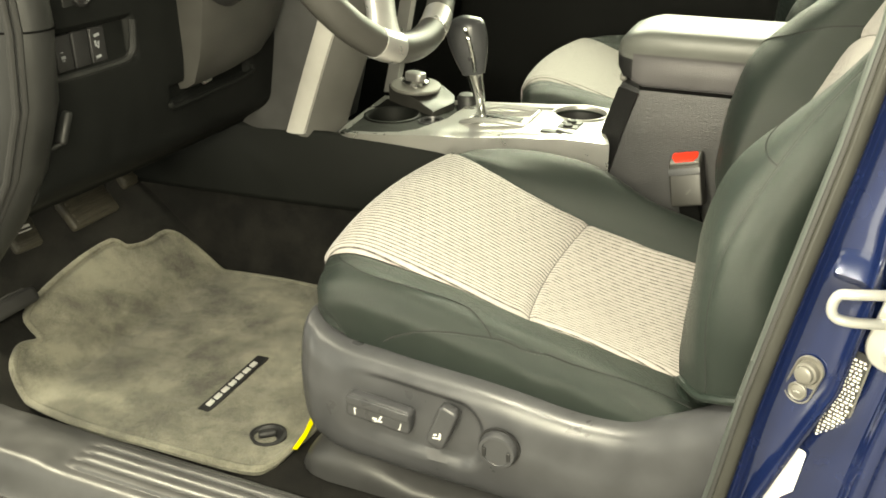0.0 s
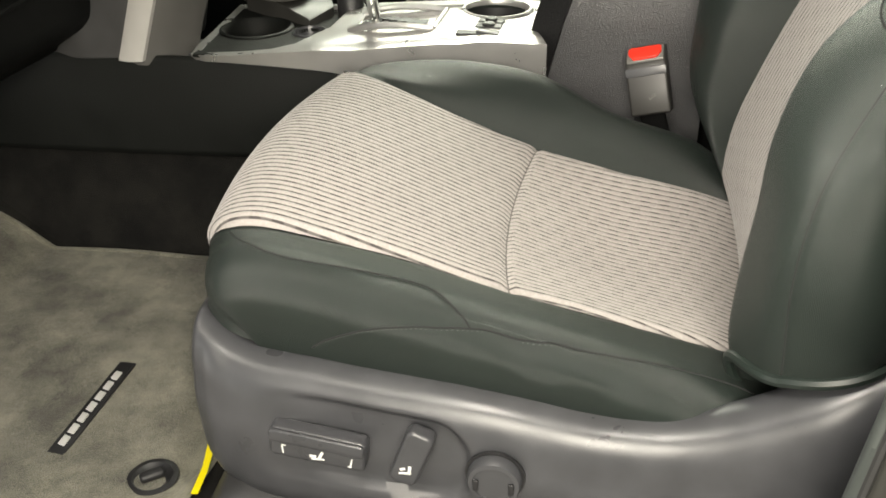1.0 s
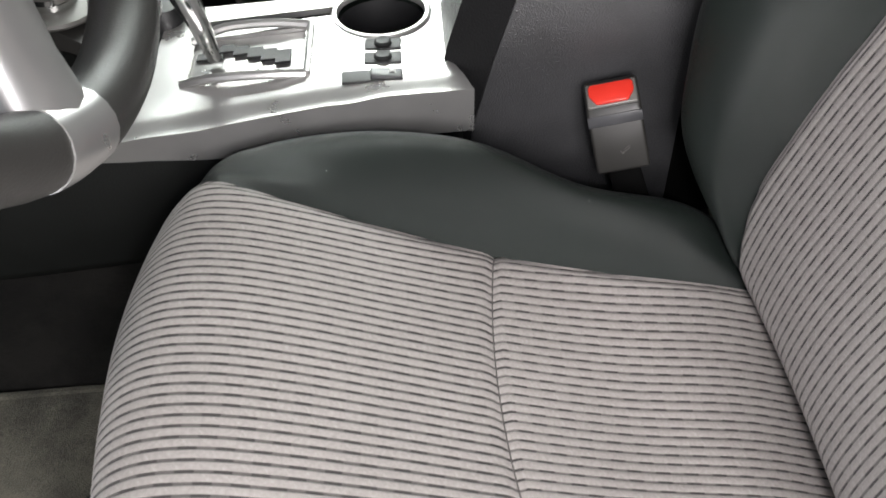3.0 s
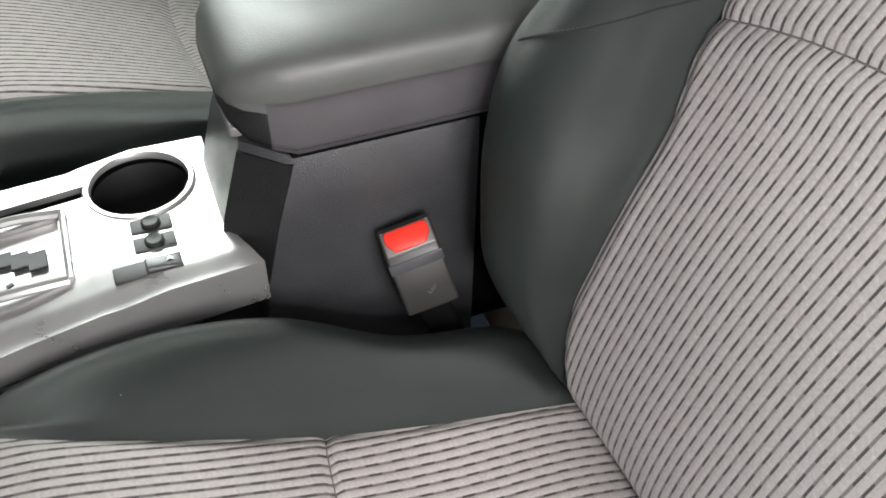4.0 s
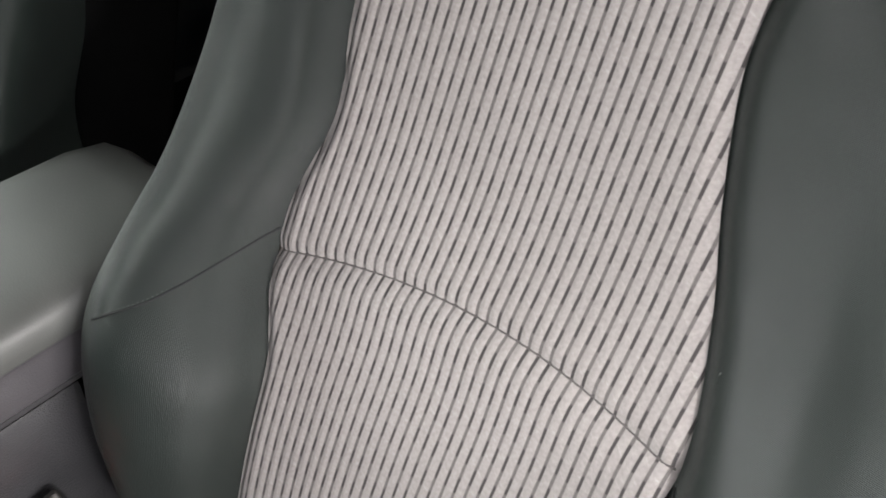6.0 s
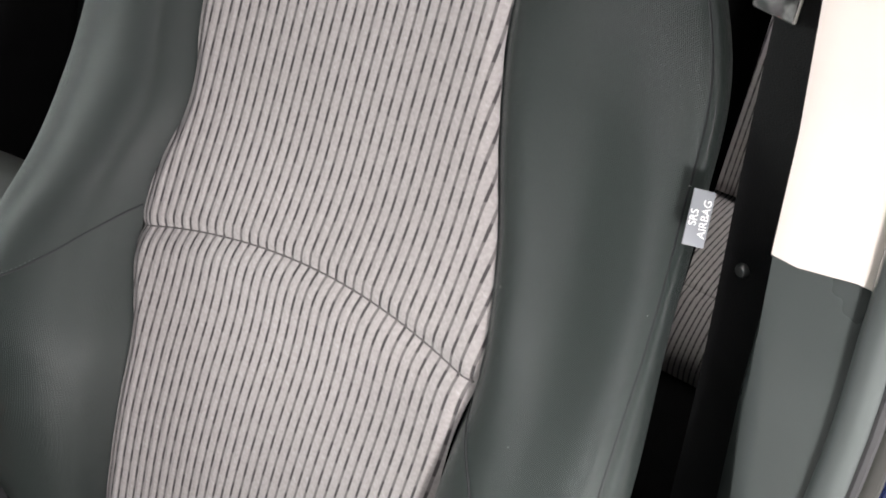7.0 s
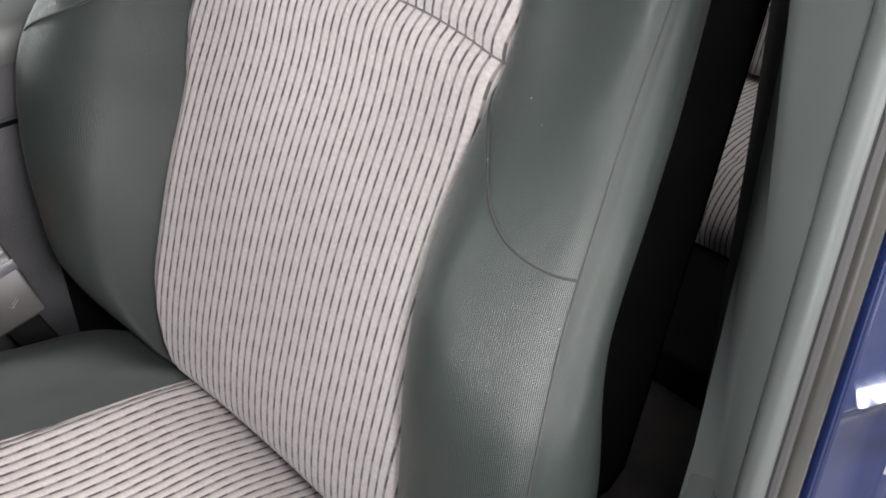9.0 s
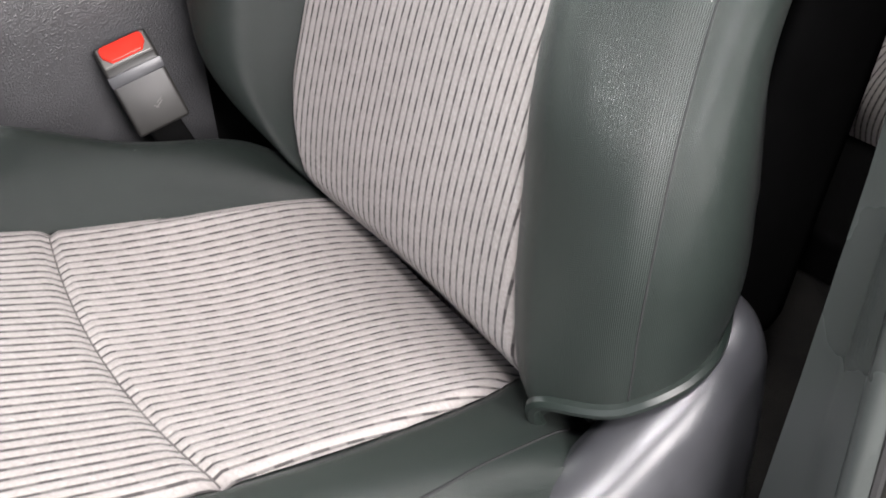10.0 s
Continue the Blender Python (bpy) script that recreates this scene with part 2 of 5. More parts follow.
ZINC = plain("zinc_plate", (0.50, 0.50, 0.48), 0.34, 0.7, vary=0.1)
LABEL = plain("label_film", (0.80, 0.79, 0.74), 0.35, vary=0.06)
BELT = plain("belt_webbing", (0.005, 0.005, 0.005), 0.6, grain=0.4, grain_scale=1200.0)


# ---- building helpers ----
def keyed(xs, ys):
    """A smooth curve through (x, y) pairs."""
    xs, ys = np.array(xs, float), np.array(ys, float)
    d = np.gradient(ys, xs)

    def f(x):
        x = np.clip(x, xs[0], xs[-1])
        i = int(np.clip(np.searchsorted(xs, x) - 1, 0, len(xs) - 2))
        w = xs[i + 1] - xs[i]
        t = (x - xs[i]) / w
        return ((1 + 2 * t) * (1 - t) ** 2) * ys[i] + t * (1 - t) ** 2 * w * d[i] + t * t * (3 - 2 * t) * ys[i + 1] + t * t * (t - 1) * w * d[i + 1]

    return f


def smooth(a, b, x):
    t = min(1.0, max(0.0, (x - a) / (b - a)))
    return t * t * (3 - 2 * t)


def thing(name, label, category, group="", kind="", at=(0, 0, 0)):
    ob = new(name)
    ob.empty_display_size = 0.05
    ob.location = at
    return tagged(ob, label, category, group, kind)


def part(name, bm, material, parent=None, label="", soft=True):
    """Links a bmesh or mesh, given in world metres, as one mesh object, under parent if there is one."""
    if isinstance(bm, bmesh.types.BMesh):
        me = bpy.data.meshes.new(name)
        bm.to_mesh(me)
        bm.free()
    else:
        me = bm
    me.materials.append(material)
    if soft:
        me.polygons.foreach_set("use_smooth", [True] * len(me.polygons))
        me.set_sharp_from_angle(angle=radians(42))
    ob = new(name, me)
    if parent is not None:
        ob.parent = parent
        base = Vector(parent.location)
        up = parent.parent
        while up is not None:
            base += Vector(up.location)
            up = up.parent
        me.transform(Matrix.Translation(-base))
    if label:
        ob["label"] = label
    return ob


def sheet(P, nu, nv, closed=False):
    """A mesh of the surface P(a, b) -> (place, uv), a and b from 0 to 1."""
    verts, uvs = [], []
    for j in range(nv + 1):
        for i in range(nu + 1):
            p, uv = P(i / nu, j / nv)
            verts.append(tuple(p))
            uvs.append(uv)
    faces = [(j * (nu + 1) + i, j * (nu + 1) + i + 1, (j + 1) * (nu + 1) + i + 1, (j + 1) * (nu + 1) + i) for j in range(nv) for i in range(nu)]
    me = bpy.data.meshes.new("sheet")
    me.from_pydata(verts, [], faces)
    layer = me.uv_layers.new(name="UVMap")
    flat = np.array(uvs)[[me.loops[k].vertex_index for k in range(len(me.loops))]]
    layer.data.foreach_set("uv", flat.ravel())
    return me


def rbox(size, at, bevel=0.003, turn=(0, 0, 0), segments=3, taper=1.0):
    """A box with rounded edges; taper narrows its top in x and y."""
    bm = bmesh.new()
    bmesh.ops.create_cube(bm, size=1.0)
    for v in bm.verts:
        k = taper if v.co.z > 0 else 1.0
        v.co = Vector((v.co.x * size[0] * k, v.co.y * size[1] * k, v.co.z * size[2]))
    bmesh.ops.bevel(bm, geom=bm.edges[:], offset=min(bevel, min(size) * 0.45), segments=segments, profile=0.5, affect="EDGES")
    bm.transform(pose(*at, *turn))
    return bm


def prism(outline, depth, at=(0, 0, 0), turn=(0, 0, 0), bevel=0.002, segments=3):
    """A flat outline in x and y, raised by depth along z, with rounded edges."""
    bm = bmesh.new()
    low = [bm.verts.new((x, y, 0)) for x, y in outline]
    face = bm.faces.new(low)
    up = bmesh.ops.extrude_face_region(bm, geom=[face])
    bmesh.ops.translate(bm, verts=[g for g in up["geom"] if isinstance(g, bmesh.types.BMVert)], vec=(0, 0, depth))
    bmesh.ops.recalc_face_normals(bm, faces=bm.faces[:])
    if bevel:
        sharp = [e for e in bm.edges if len(e.link_faces) == 2 and e.calc_face_angle() > 0.5]
        bmesh.ops.bevel(bm, geom=sharp, offset=bevel, segments=segments, profile=0.5, affect="EDGES")
    bm.transform(pose(*at, *turn))
    return bm


def rounded(w, h, r, n=6):
    """The outline of a rounded rectangle about the origin."""
    out = []
    for cx, cy, a0 in ((w / 2 - r, h / 2 - r, 0), (-w / 2 + r, h / 2 - r, 90), (-w / 2 + r, -h / 2 + r, 180), (w / 2 - r, -h / 2 + r, 270)):
        for k in range(n + 1):
            a = radians(a0 + 90 * k / n)
            out.append((cx + r * math.cos(a), cy + r * math.sin(a)))
    return out


def lathe(profile, at=(0, 0, 0), turn=(0, 0, 0), n=40, cap=True):
    """A body turned about z from (radius, height) pairs."""
    bm = bmesh.new()
    rings = []
    for r, z in profile:
        rings.append([bm.verts.new((r * math.cos(2 * math.pi * k / n), r * math.sin(2 * math.pi * k / n), z)) for k in range(n)])
    for a, b in zip(rings, rings[1:]):
        for k in range(n):
            bm.faces.new((a[k], a[(k + 1) % n], b[(k + 1) % n], b[k]))
    if cap:
        for ring in (rings[0], rings[-1]):
            bm.faces.new(ring)
    bmesh.ops.recalc_face_normals(bm, faces=bm.faces[:])
    bm.transform(pose(*at, *turn))
    return bm


def tube(points, radius, n=10, flat=1.0, caps=True, closed=False):
    """A round cord through points; radius may be a function of 0..1; flat squashes it upright."""
    bm = bmesh.new()
    pts = [Vector(p) for p in points]
    rings = []
    side = None
    for i, p in enumerate(pts):
        if closed:
            d = (pts[(i + 1) % len(pts)] - pts[i - 1]).normalized()
        else:
            d = (pts[min(i + 1, len(pts) - 1)] - pts[max(i - 1, 0)]).normalized()
        if side is None:
            side = d.cross(Vector((0, 0, 1)) if abs(d.z) < 0.9 else Vector((1, 0, 0))).normalized()
        side = (side - d * side.dot(d)).normalized()
        up = side.cross(d)
        r = radius(i / (len(pts) - 1)) if callable(radius) else radius
        rings.append([bm.verts.new(p + r * (math.cos(2 * math.pi * k / n) * side + flat * math.sin(2 * math.pi * k / n) * up)) for k in range(n)])
    pairs = list(zip(rings, rings[1:])) + ([(rings[-1], rings[0])] if closed else [])
    for a, b in pairs:
        for k in range(n):
            bm.faces.new((a[k], a[(k + 1) % n], b[(k + 1) % n], b[k]))
    if caps and not closed:
        bm.faces.new(rings[0])
        bm.faces.new(rings[-1])
    bmesh.ops.recalc_face_normals(bm, faces=bm.faces[:])
    return bm


def loft(sections, caps=True, ring=True):
    """A skin over sections, each a list of places of the same length."""
    bm = bmesh.new()
    rows = [[bm.verts.new(p) for p in s] for s in sections]
    for a, b in zip(rows, rows[1:]):
        for k in range(len(a) if ring else len(a) - 1):
            q = (k + 1) % len(a)
            bm.faces.new((a[k], a[q], b[q], b[k]))
    if caps and ring:
        bm.faces.new(rows[0])
        bm.faces.new(rows[-1])
    bmesh.ops.recalc_face_normals(bm, faces=bm.faces[:])
    return bm


def spline(points, n):
    """n + 1 places on a smooth curve through points."""
    k = list(range(len(points)))
    fs = [keyed(k, [p[a] for p in points]) for a in range(len(points[0]))]
    return [tuple(f(i / n * (len(points) - 1)) for f in fs) for i in range(n + 1)]


def words(name, text, size, m, material, parent):
    """Lettering as a flat mesh at the pose m."""
    cu = bpy.data.curves.new(name, "FONT")
    cu.body, cu.size, cu.align_x, cu.align_y, cu.extrude = text, size, "CENTER", "CENTER", 0.0001
    ob = bpy.data.objects.new(name, cu)
    scene.collection.objects.link(ob)
    me = bpy.data.meshes.new_from_object(ob.evaluated_get(bpy.context.evaluated_depsgraph_get()))
    bpy.data.objects.remove(ob)
    me.transform(m)
    me.materials.clear()
    return part(name, me, material, parent, soft=False)


# ---- the setting ----
def slab(name, size, at, material, label, turn=(0, 0, 0), bevel=0.004):
    ob = part(name, rbox(size, at, bevel, turn), material, soft=False)
    return tagged(ob, label, name.split("_")[0], kind="structure")


def wall_sheet(name, P, nu, nv, material, label, category, thick=0.006):
    ob = part(name, sheet(P, nu, nv), material)
    mod = ob.modifiers.new("thickness", "SOLIDIFY")
    mod.thickness, mod.offset = thick, 0.0
    return tagged(ob, label, category, kind="structure")


slab("ground", (60, 60, 0.1), (0, 0, -0.05), CONCRETE, "grey concrete ground under the vehicle")
# unseen roof, run forward past its true edge to keep sun off the backrest
slab("ceiling", (4.2, 1.62, 0.05), (1.05, 0.40, 1.80), PAINTWALL, "pale cloth roof lining of the vehicle")

FLOOR_Z = 0.592


def front_floor(a, b):
    x, y = -1.35 + 1.75 * a, -0.270 + 0.515 * b
    z = FLOOR_Z
    if x < -0.86:
        z += (-0.86 - x) * 0.85
    wall = smooth(0.198, 0.240, y)
    z = z + wall * max(0.0, 0.79 - 0.13 * smooth(-0.36, -0.28, x) - z)
    z += 0.004 * noise.noise((x * 9, y * 9, 0))
    return (x, y, z), (x, y)


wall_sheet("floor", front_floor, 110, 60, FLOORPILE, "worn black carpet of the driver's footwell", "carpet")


def rear_floor(a, b):
    x, y = 0.02 + 0.62 * a, -0.27 + 1.35 * b
    return (x, y, 0.545 + 0.004 * noise.noise((x * 9, y * 9, 3))), (x, y)


wall_sheet("floor_rear", rear_floor, 30, 40, REARPILE, "tan carpet behind the front seats", "carpet")


def far_floor(a, b):
    x, y = -1.35 + 1.4 * a, 0.40 + 0.70 * b
    return (x, y, FLOOR_Z - 0.02), (x, y)


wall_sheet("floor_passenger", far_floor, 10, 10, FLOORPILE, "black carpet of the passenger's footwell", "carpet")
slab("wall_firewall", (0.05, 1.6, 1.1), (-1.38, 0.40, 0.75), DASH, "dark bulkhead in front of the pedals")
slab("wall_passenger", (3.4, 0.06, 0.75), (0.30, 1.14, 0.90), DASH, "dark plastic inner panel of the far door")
# unseen, shuts off the far rear windows so the cabin's rear stays dark
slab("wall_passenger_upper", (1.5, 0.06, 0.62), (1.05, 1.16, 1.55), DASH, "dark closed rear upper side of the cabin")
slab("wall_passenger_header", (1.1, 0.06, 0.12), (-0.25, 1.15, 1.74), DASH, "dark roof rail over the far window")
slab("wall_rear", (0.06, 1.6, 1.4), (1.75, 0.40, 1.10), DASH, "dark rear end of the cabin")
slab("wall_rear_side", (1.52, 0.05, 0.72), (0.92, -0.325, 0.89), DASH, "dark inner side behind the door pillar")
# unseen opaque board, added to block outside light from the rear bench
slab("wall_rear_window", (1.52, 0.008, 0.36), (0.92, -0.352, 1.42), VOID, "unseen opaque black board keeping light out of the rear side")
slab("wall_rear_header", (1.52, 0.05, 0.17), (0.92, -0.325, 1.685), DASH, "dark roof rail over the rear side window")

# Scuff plate with its long grooves
def scuff(a, b):
    x = -1.30 + 1.45 * a
    u = b
    y = -0.250 - 0.110 * u
    z = 0.603 - 0.012 * smooth(0.0, 0.12, 0.12 - u) - 0.035 * smooth(0.72, 1.0, u)
    if -0.715 < x < -0.20:
        e = smooth(-0.715, -0.700, x) * smooth(-0.20, -0.215, x)
        for k in range(4):
            c = 0.20 + 0.13 * k
            z += 0.0035 * e * math.exp(-(((u - c) / 0.042) ** 6))
    z += 0.006 * smooth(-0.715, -0.76, x) * smooth(0.0, 0.3, u) * smooth(1.0, 0.8, u)
    rise = smooth(-0.86, -1.05, x)
    z += 0.10 * rise * (0.3 + 0.7 * (1 - u))
    return (x, y, z), (x, y)


sill = part("sill", sheet(scuff, 160, 60), SILLP)
mod = sill.modifiers.new("thickness", "SOLIDIFY")
mod.thickness, mod.offset = 0.004, -1
tagged(sill, "grey plastic door sill plate with moulded grooves", "sill", kind="structure")
tagged(part("sill_painted", rbox((1.7, 0.03, 0.10), (-0.5, -0.362, 0.51), 0.012), BLUE), "glossy blue painted body edge under the sill", "sill", kind="structure")


# ---- the driver's seat ----
# Stations of the cushion, from the rear tuck over the top and down the front.
ST = list(range(13))
CX = keyed(ST, [-0.0168, -0.0719, -0.1538, -0.2283, -0.2984, -0.361, -0.4079, -0.4426, -0.4655, -0.4762, -0.4843, -0.4822, -0.4758])
CZ = keyed(ST, [0.7472, 0.7749, 0.7979, 0.8147, 0.8335, 0.8522, 0.862, 0.859, 0.8417, 0.8144, 0.784, 0.741, 0.6872])
CN = keyed(ST, [4, 4, 6, 8, 8, 6, 12, 28, 52, 74, 88, 95, 98])
C_YO = keyed(ST, [-0.1075, -0.1333, -0.147, -0.1443, -0.1468, -0.1539, -0.1576, -0.1562, -0.1473, -0.1344, -0.1269, -0.1217, -0.1167])
C_YI = keyed(ST, [0.1256, 0.1246, 0.1305, 0.1381, 0.1478, 0.1556, 0.1635, 0.1742, 0.1812, 0.1857, 0.1854, 0.1835, 0.181])
C_EO = keyed(ST, [0.0069, 0.0079, 0.0118, 0.0085, 0.0101, 0.0068, 0.0053, 0.0017, -0.0015, -0.0088, -0.0115, -0.0144, -0.0166])
C_EI = keyed(ST, [0.0224, 0.0109, 0.0014, -0.0007, 0.0003, 0.0031, 0.0067, 0.0114, 0.0122, 0.0224, 0.0328, 0.0373, 0.0401])
C_DISH = keyed(ST, [0.012, 0.016, 0.022, 0.014, 0.006, 0.0, -0.003, -0.006, -0.008, -0.008, -0.008, -0.006, -0.004])
C_BI = keyed(ST, [0.0237, 0.0367, 0.0395, 0.051, 0.0402, 0.0209, 0.0064, 0.0014, 0.0001, -0.0017, -0.0028, -0.0044, -0.0061])
C_BIY = keyed(ST, [0.179, 0.1831, 0.1818, 0.2033, 0.2135, 0.2141, 0.2115, 0.211, 0.211, 0.2092, 0.2076, 0.2058, 0.2038])
def bow(y, s):
    """How far the cushion's front falls back towards its corners."""
    return smooth(4.5, 8.5, s) * (0.0098 if y < 0 else 0.0174) * (min(abs(y), 0.182) / 0.17) ** 2


C_BO = keyed(ST, [0.0116, 0.0133, 0.0139, 0.0144, 0.0114, 0.006, -0.0012, -0.009, -0.0152, -0.0211, -0.0214, -0.0205, -0.0191])


def cushion_frame(s):
    n = radians(CN(s))
    return Vector((CX(s), 0, CZ(s))), Vector((-math.sin(n), 0, math.cos(n)))


def seam_s(y):
    """The station of the seam across the cushion."""
    return 3.148 + 0.085 * (y / 0.14) - 0.181 * (y / 0.14) ** 2


def groove(d, w=0.006, depth=0.005):
    return -depth * math.exp(-((d / w) ** 2))


def rib(y):
    return 0.0010 * abs(math.sin(math.pi * y / PITCH)) ** 0.6


def cushion_insert(lo, hi, ribs=True):
    def P(a, b):
        mid = 0.5
        yy0 = -0.15 + 0.30 * a
        s = lo(yy0) + (hi(yy0) - lo(yy0)) * b
        yo, yi = C_YO(s), C_YI(s)
        y = yo + (yi - yo) * a
        o, n = cushion_frame(s)
        h = C_EO(s) * (1 - a) + C_EI(s) * a - C_DISH(s) * (1 - (2 * a - 1) ** 2)
        h += groove(y - yo) + groove(y - yi) + groove((s - seam_s(yy0)) * 0.085, 0.0045, 0.0045)
        if ribs:
            h += rib(y)
        return o + n * h + Vector((bow(y, s), y, 0)), (y, along(s))

    return P


_len = [0.0]
for _k in range(240):
    _a, _b = cushion_frame(_k / 20)[0], cushion_frame((_k + 1) / 20)[0]
    _len.append(_len[-1] + (_b - _a).length)


def along(s):
    return float(np.interp(s * 20, range(len(_len)), _len))


def cushion_bolster(inner):
    def P(a, b):
        s = 12 * b
        o, n = cushion_frame(s)
        front = smooth(6.5, 9.0, s)
        if inner:
            y0, e, c, yc = C_YI(s), C_EI(s), C_BI(s), C_BIY(s)
            pts = [(y0, e), (y0 + 0.4 * (yc - y0), e + 0.62 * (c - e)), (yc - 0.006, c), (yc + 0.018, c - 0.018), (yc + 0.022, c - 0.05), (yc + 0.018, c - 0.12)]
        else:
            y0, e, c = C_YO(s), C_EO(s), C_BO(s)
            wide = 0.212 - 0.010 * front
            pts = [(y0, e), (y0 - 0.014, e + 0.7 * (c - e)), (-0.186 + 0.006 * front, c), (-wide + 0.007, c - 0.012), (-wide, c - 0.035), (-wide + 0.012, c - 0.10)]
        ys, hs = [p[0] for p in pts], [p[1] for p in pts]
        k = range(6)
        y, h = keyed(k, ys)(5 * a), keyed(k, hs)(5 * a)
        h += groove(y - y0) + groove((s - seam_s(y0)) * 0.085, 0.006, 0.003) * math.exp(-a * 14)
        if not inner and a > 0.5:
            h += 0.0045 * noise.noise((s * 2.2, a * 7, 1.0)) * smooth(4.3, 2.5, s) + 0.0012 * noise.noise((s * 6, a * 9, 4.0)) * smooth(4.3, 2.5, s)
        return o + n * h + Vector((bow(y, s), y, 0)), (a * 0.12, along(s))

    return P


# Stations of the backrest, by height.
BZ = [0.72, 0.765, 0.80, 0.85, 0.90, 0.95, 1.00, 1.05, 1.09, 1.15, 1.20, 1.26, 1.32, 1.37]
B_X = keyed(BZ, [-0.0366, -0.0396, -0.0436, -0.0374, -0.0222, -0.0038, 0.0191, 0.0456, 0.0624, 0.0977, 0.1204, 0.1457, 0.1666, 0.1849])
B_YI = keyed(BZ, [0.1032, 0.1092, 0.1272, 0.1444, 0.1469, 0.1476, 0.1501, 0.1664, 0.1678, 0.1562, 0.1638, 0.1648, 0.1592, 0.1511])
B_YO = keyed(BZ, [-0.1534, -0.1478, -0.1422, -0.1338, -0.1274, -0.1217, -0.1159, -0.1107, -0.1122, -0.0933, -0.0734, -0.0577, -0.0639, -0.0722])
B_BI = keyed(BZ, [-0.0649, -0.0346, 0.0067, 0.0496, 0.0687, 0.0813, 0.0874, 0.0729, 0.0516, 0.0423, 0.0374, 0.0318, 0.0262, 0.0187])
B_BO = keyed(BZ, [0.01, 0.011, 0.014, 0.022, 0.035, 0.051, 0.056, 0.041, 0.025, 0.016, 0.0129, 0.0119, 0.0109, 0.0099])
B_BS = keyed(BZ, [-0.0364, -0.0276, -0.0181, -0.0016, 0.0181, 0.0307, 0.0342, 0.0365, 0.0286, 0.0218, 0.0122, -0.0009, -0.0074, -0.0142])
B_WI = keyed(BZ, [0.1307, 0.1566, 0.1858, 0.2252, 0.2441, 0.261, 0.2703, 0.2658, 0.2613, 0.2596, 0.2563, 0.2471, 0.226, 0.2059])
B_YS = keyed(BZ, [0.1982, 0.2037, 0.2092, 0.2165, 0.2232, 0.2232, 0.2163, 0.2114, 0.205, 0.1954, 0.1855, 0.1702, 0.1355, 0.0981])
BACK_N = Vector((-0.94, 0, 0.34))


def back_seam(y):
    return 1.0948 + -0.0016 * y - 0.998 * y * y


def back_insert(upper, ribs=True):
    def P(a, b):
        y0 = -0.10 + 0.28 * a
        zs = back_seam(y0)
        z = zs + (1.38 - zs) * b if upper else 0.71 + (zs - 0.71) * b
        yo, yi = B_YO(z), B_YI(z)
        y = yo + (yi - yo) * a
        h = 0.007 * (2 * a - 1) ** 2 + groove(y - yo) + groove(y - yi)
        d = z - zs
        h += groove(d, 0.0045, 0.0035)
        h += (0.003 * (1 - math.exp(-(d / 0.010) ** 2)) * math.exp(-((d + 0.02) / 0.035) ** 2) if not upper else -0.002 * (1 - math.exp(-(d / 0.02) ** 2)) * math.exp(-(d / 0.05) ** 2))
        h -= 0.035 * smooth(0.805, 0.745, z)
        if ribs:
            h += rib(y)
        return Vector((B_X(z), y, z)) + BACK_N * h, (y, z * 1.06)

    return P


def back_bolster(inner):
    feet = keyed([0, 0.15, 0.3, 0.6, 1.0], [0.70, 0.70, 0.705, 0.71, 0.72] if inner else [0.70, 0.755, 0.787, 0.816, 0.885])

    def P(a, b):
        z = 0.70 + 0.68 * b
        foot = feet(a)
        low = smooth(0.0, 0.25, a)
        z = z + (foot - 0.70) * (1 - b) ** 2.2
        top = smooth(1.22, 1.36, z)
        if inner:
            y0, c = B_YI(z), B_BI(z)
            w = B_WI(z)
            pts = [(y0, 0.007), (y0 + 0.012, 0.007 + 0.55 * c), (y0 + 0.55 * (w - y0), c), (w - 0.006, c * 0.62), (w, -0.01), (w - 0.008, -0.11)]
        else:
            y0, c = B_YO(z), B_BO(z)
            w, e = B_YS(z), B_BS(z)
            pts = [(y0, 0.007), (y0 - 0.018, 0.007 + 0.60 * c), (0.5 * (y0 - w), c + 0.002), (-w + 0.003, e), (-w - 0.001 + 0.007 * smooth(1.08, 1.16, z), 0.9 * e - 0.035 - 0.03 * smooth(1.0, 0.85, z)), (-w + 0.058 - 0.012 * smooth(1.0, 0.85, z), -0.092 - 0.040 * smooth(1.0, 0.85, z))]
        k = range(6)
        y, h = keyed(k, [p[0] for p in pts])(5 * a), keyed(k, [p[1] for p in pts])(5 * a)
        h += groove(y - y0)
        h -= 0.035 * smooth(0.805, 0.745, z) * smooth(0.3, 0.0, a)
        if not inner:
            h += groove((a - 0.60) * 0.2, 0.004, 0.0022)
        h *= 1 - 0.15 * smooth(foot + 0.03, foot - 0.01, z) * low
        h -= 0.03 * smooth(1.30, 1.38, z)
        return Vector((B_X(z), y, z)) + BACK_N * h, (a * 0.2, z * 1.06)

    return P


def on(P, ab, lift=0.0006):
    """Places on a surface, for seams."""
    out = []
    for a, b in ab:
        p = Vector(P(a, b)[0])
        e = 0.004
        u = Vector(P(min(1, a + e), b)[0]) - Vector(P(max(0, a - e), b)[0])
        v = Vector(P(a, min(1, b + e))[0]) - Vector(P(a, max(0, b - e))[0])
        n = u.cross(v).normalized()
        out.append((p, n))
    return [p + n * lift for p, n in out]


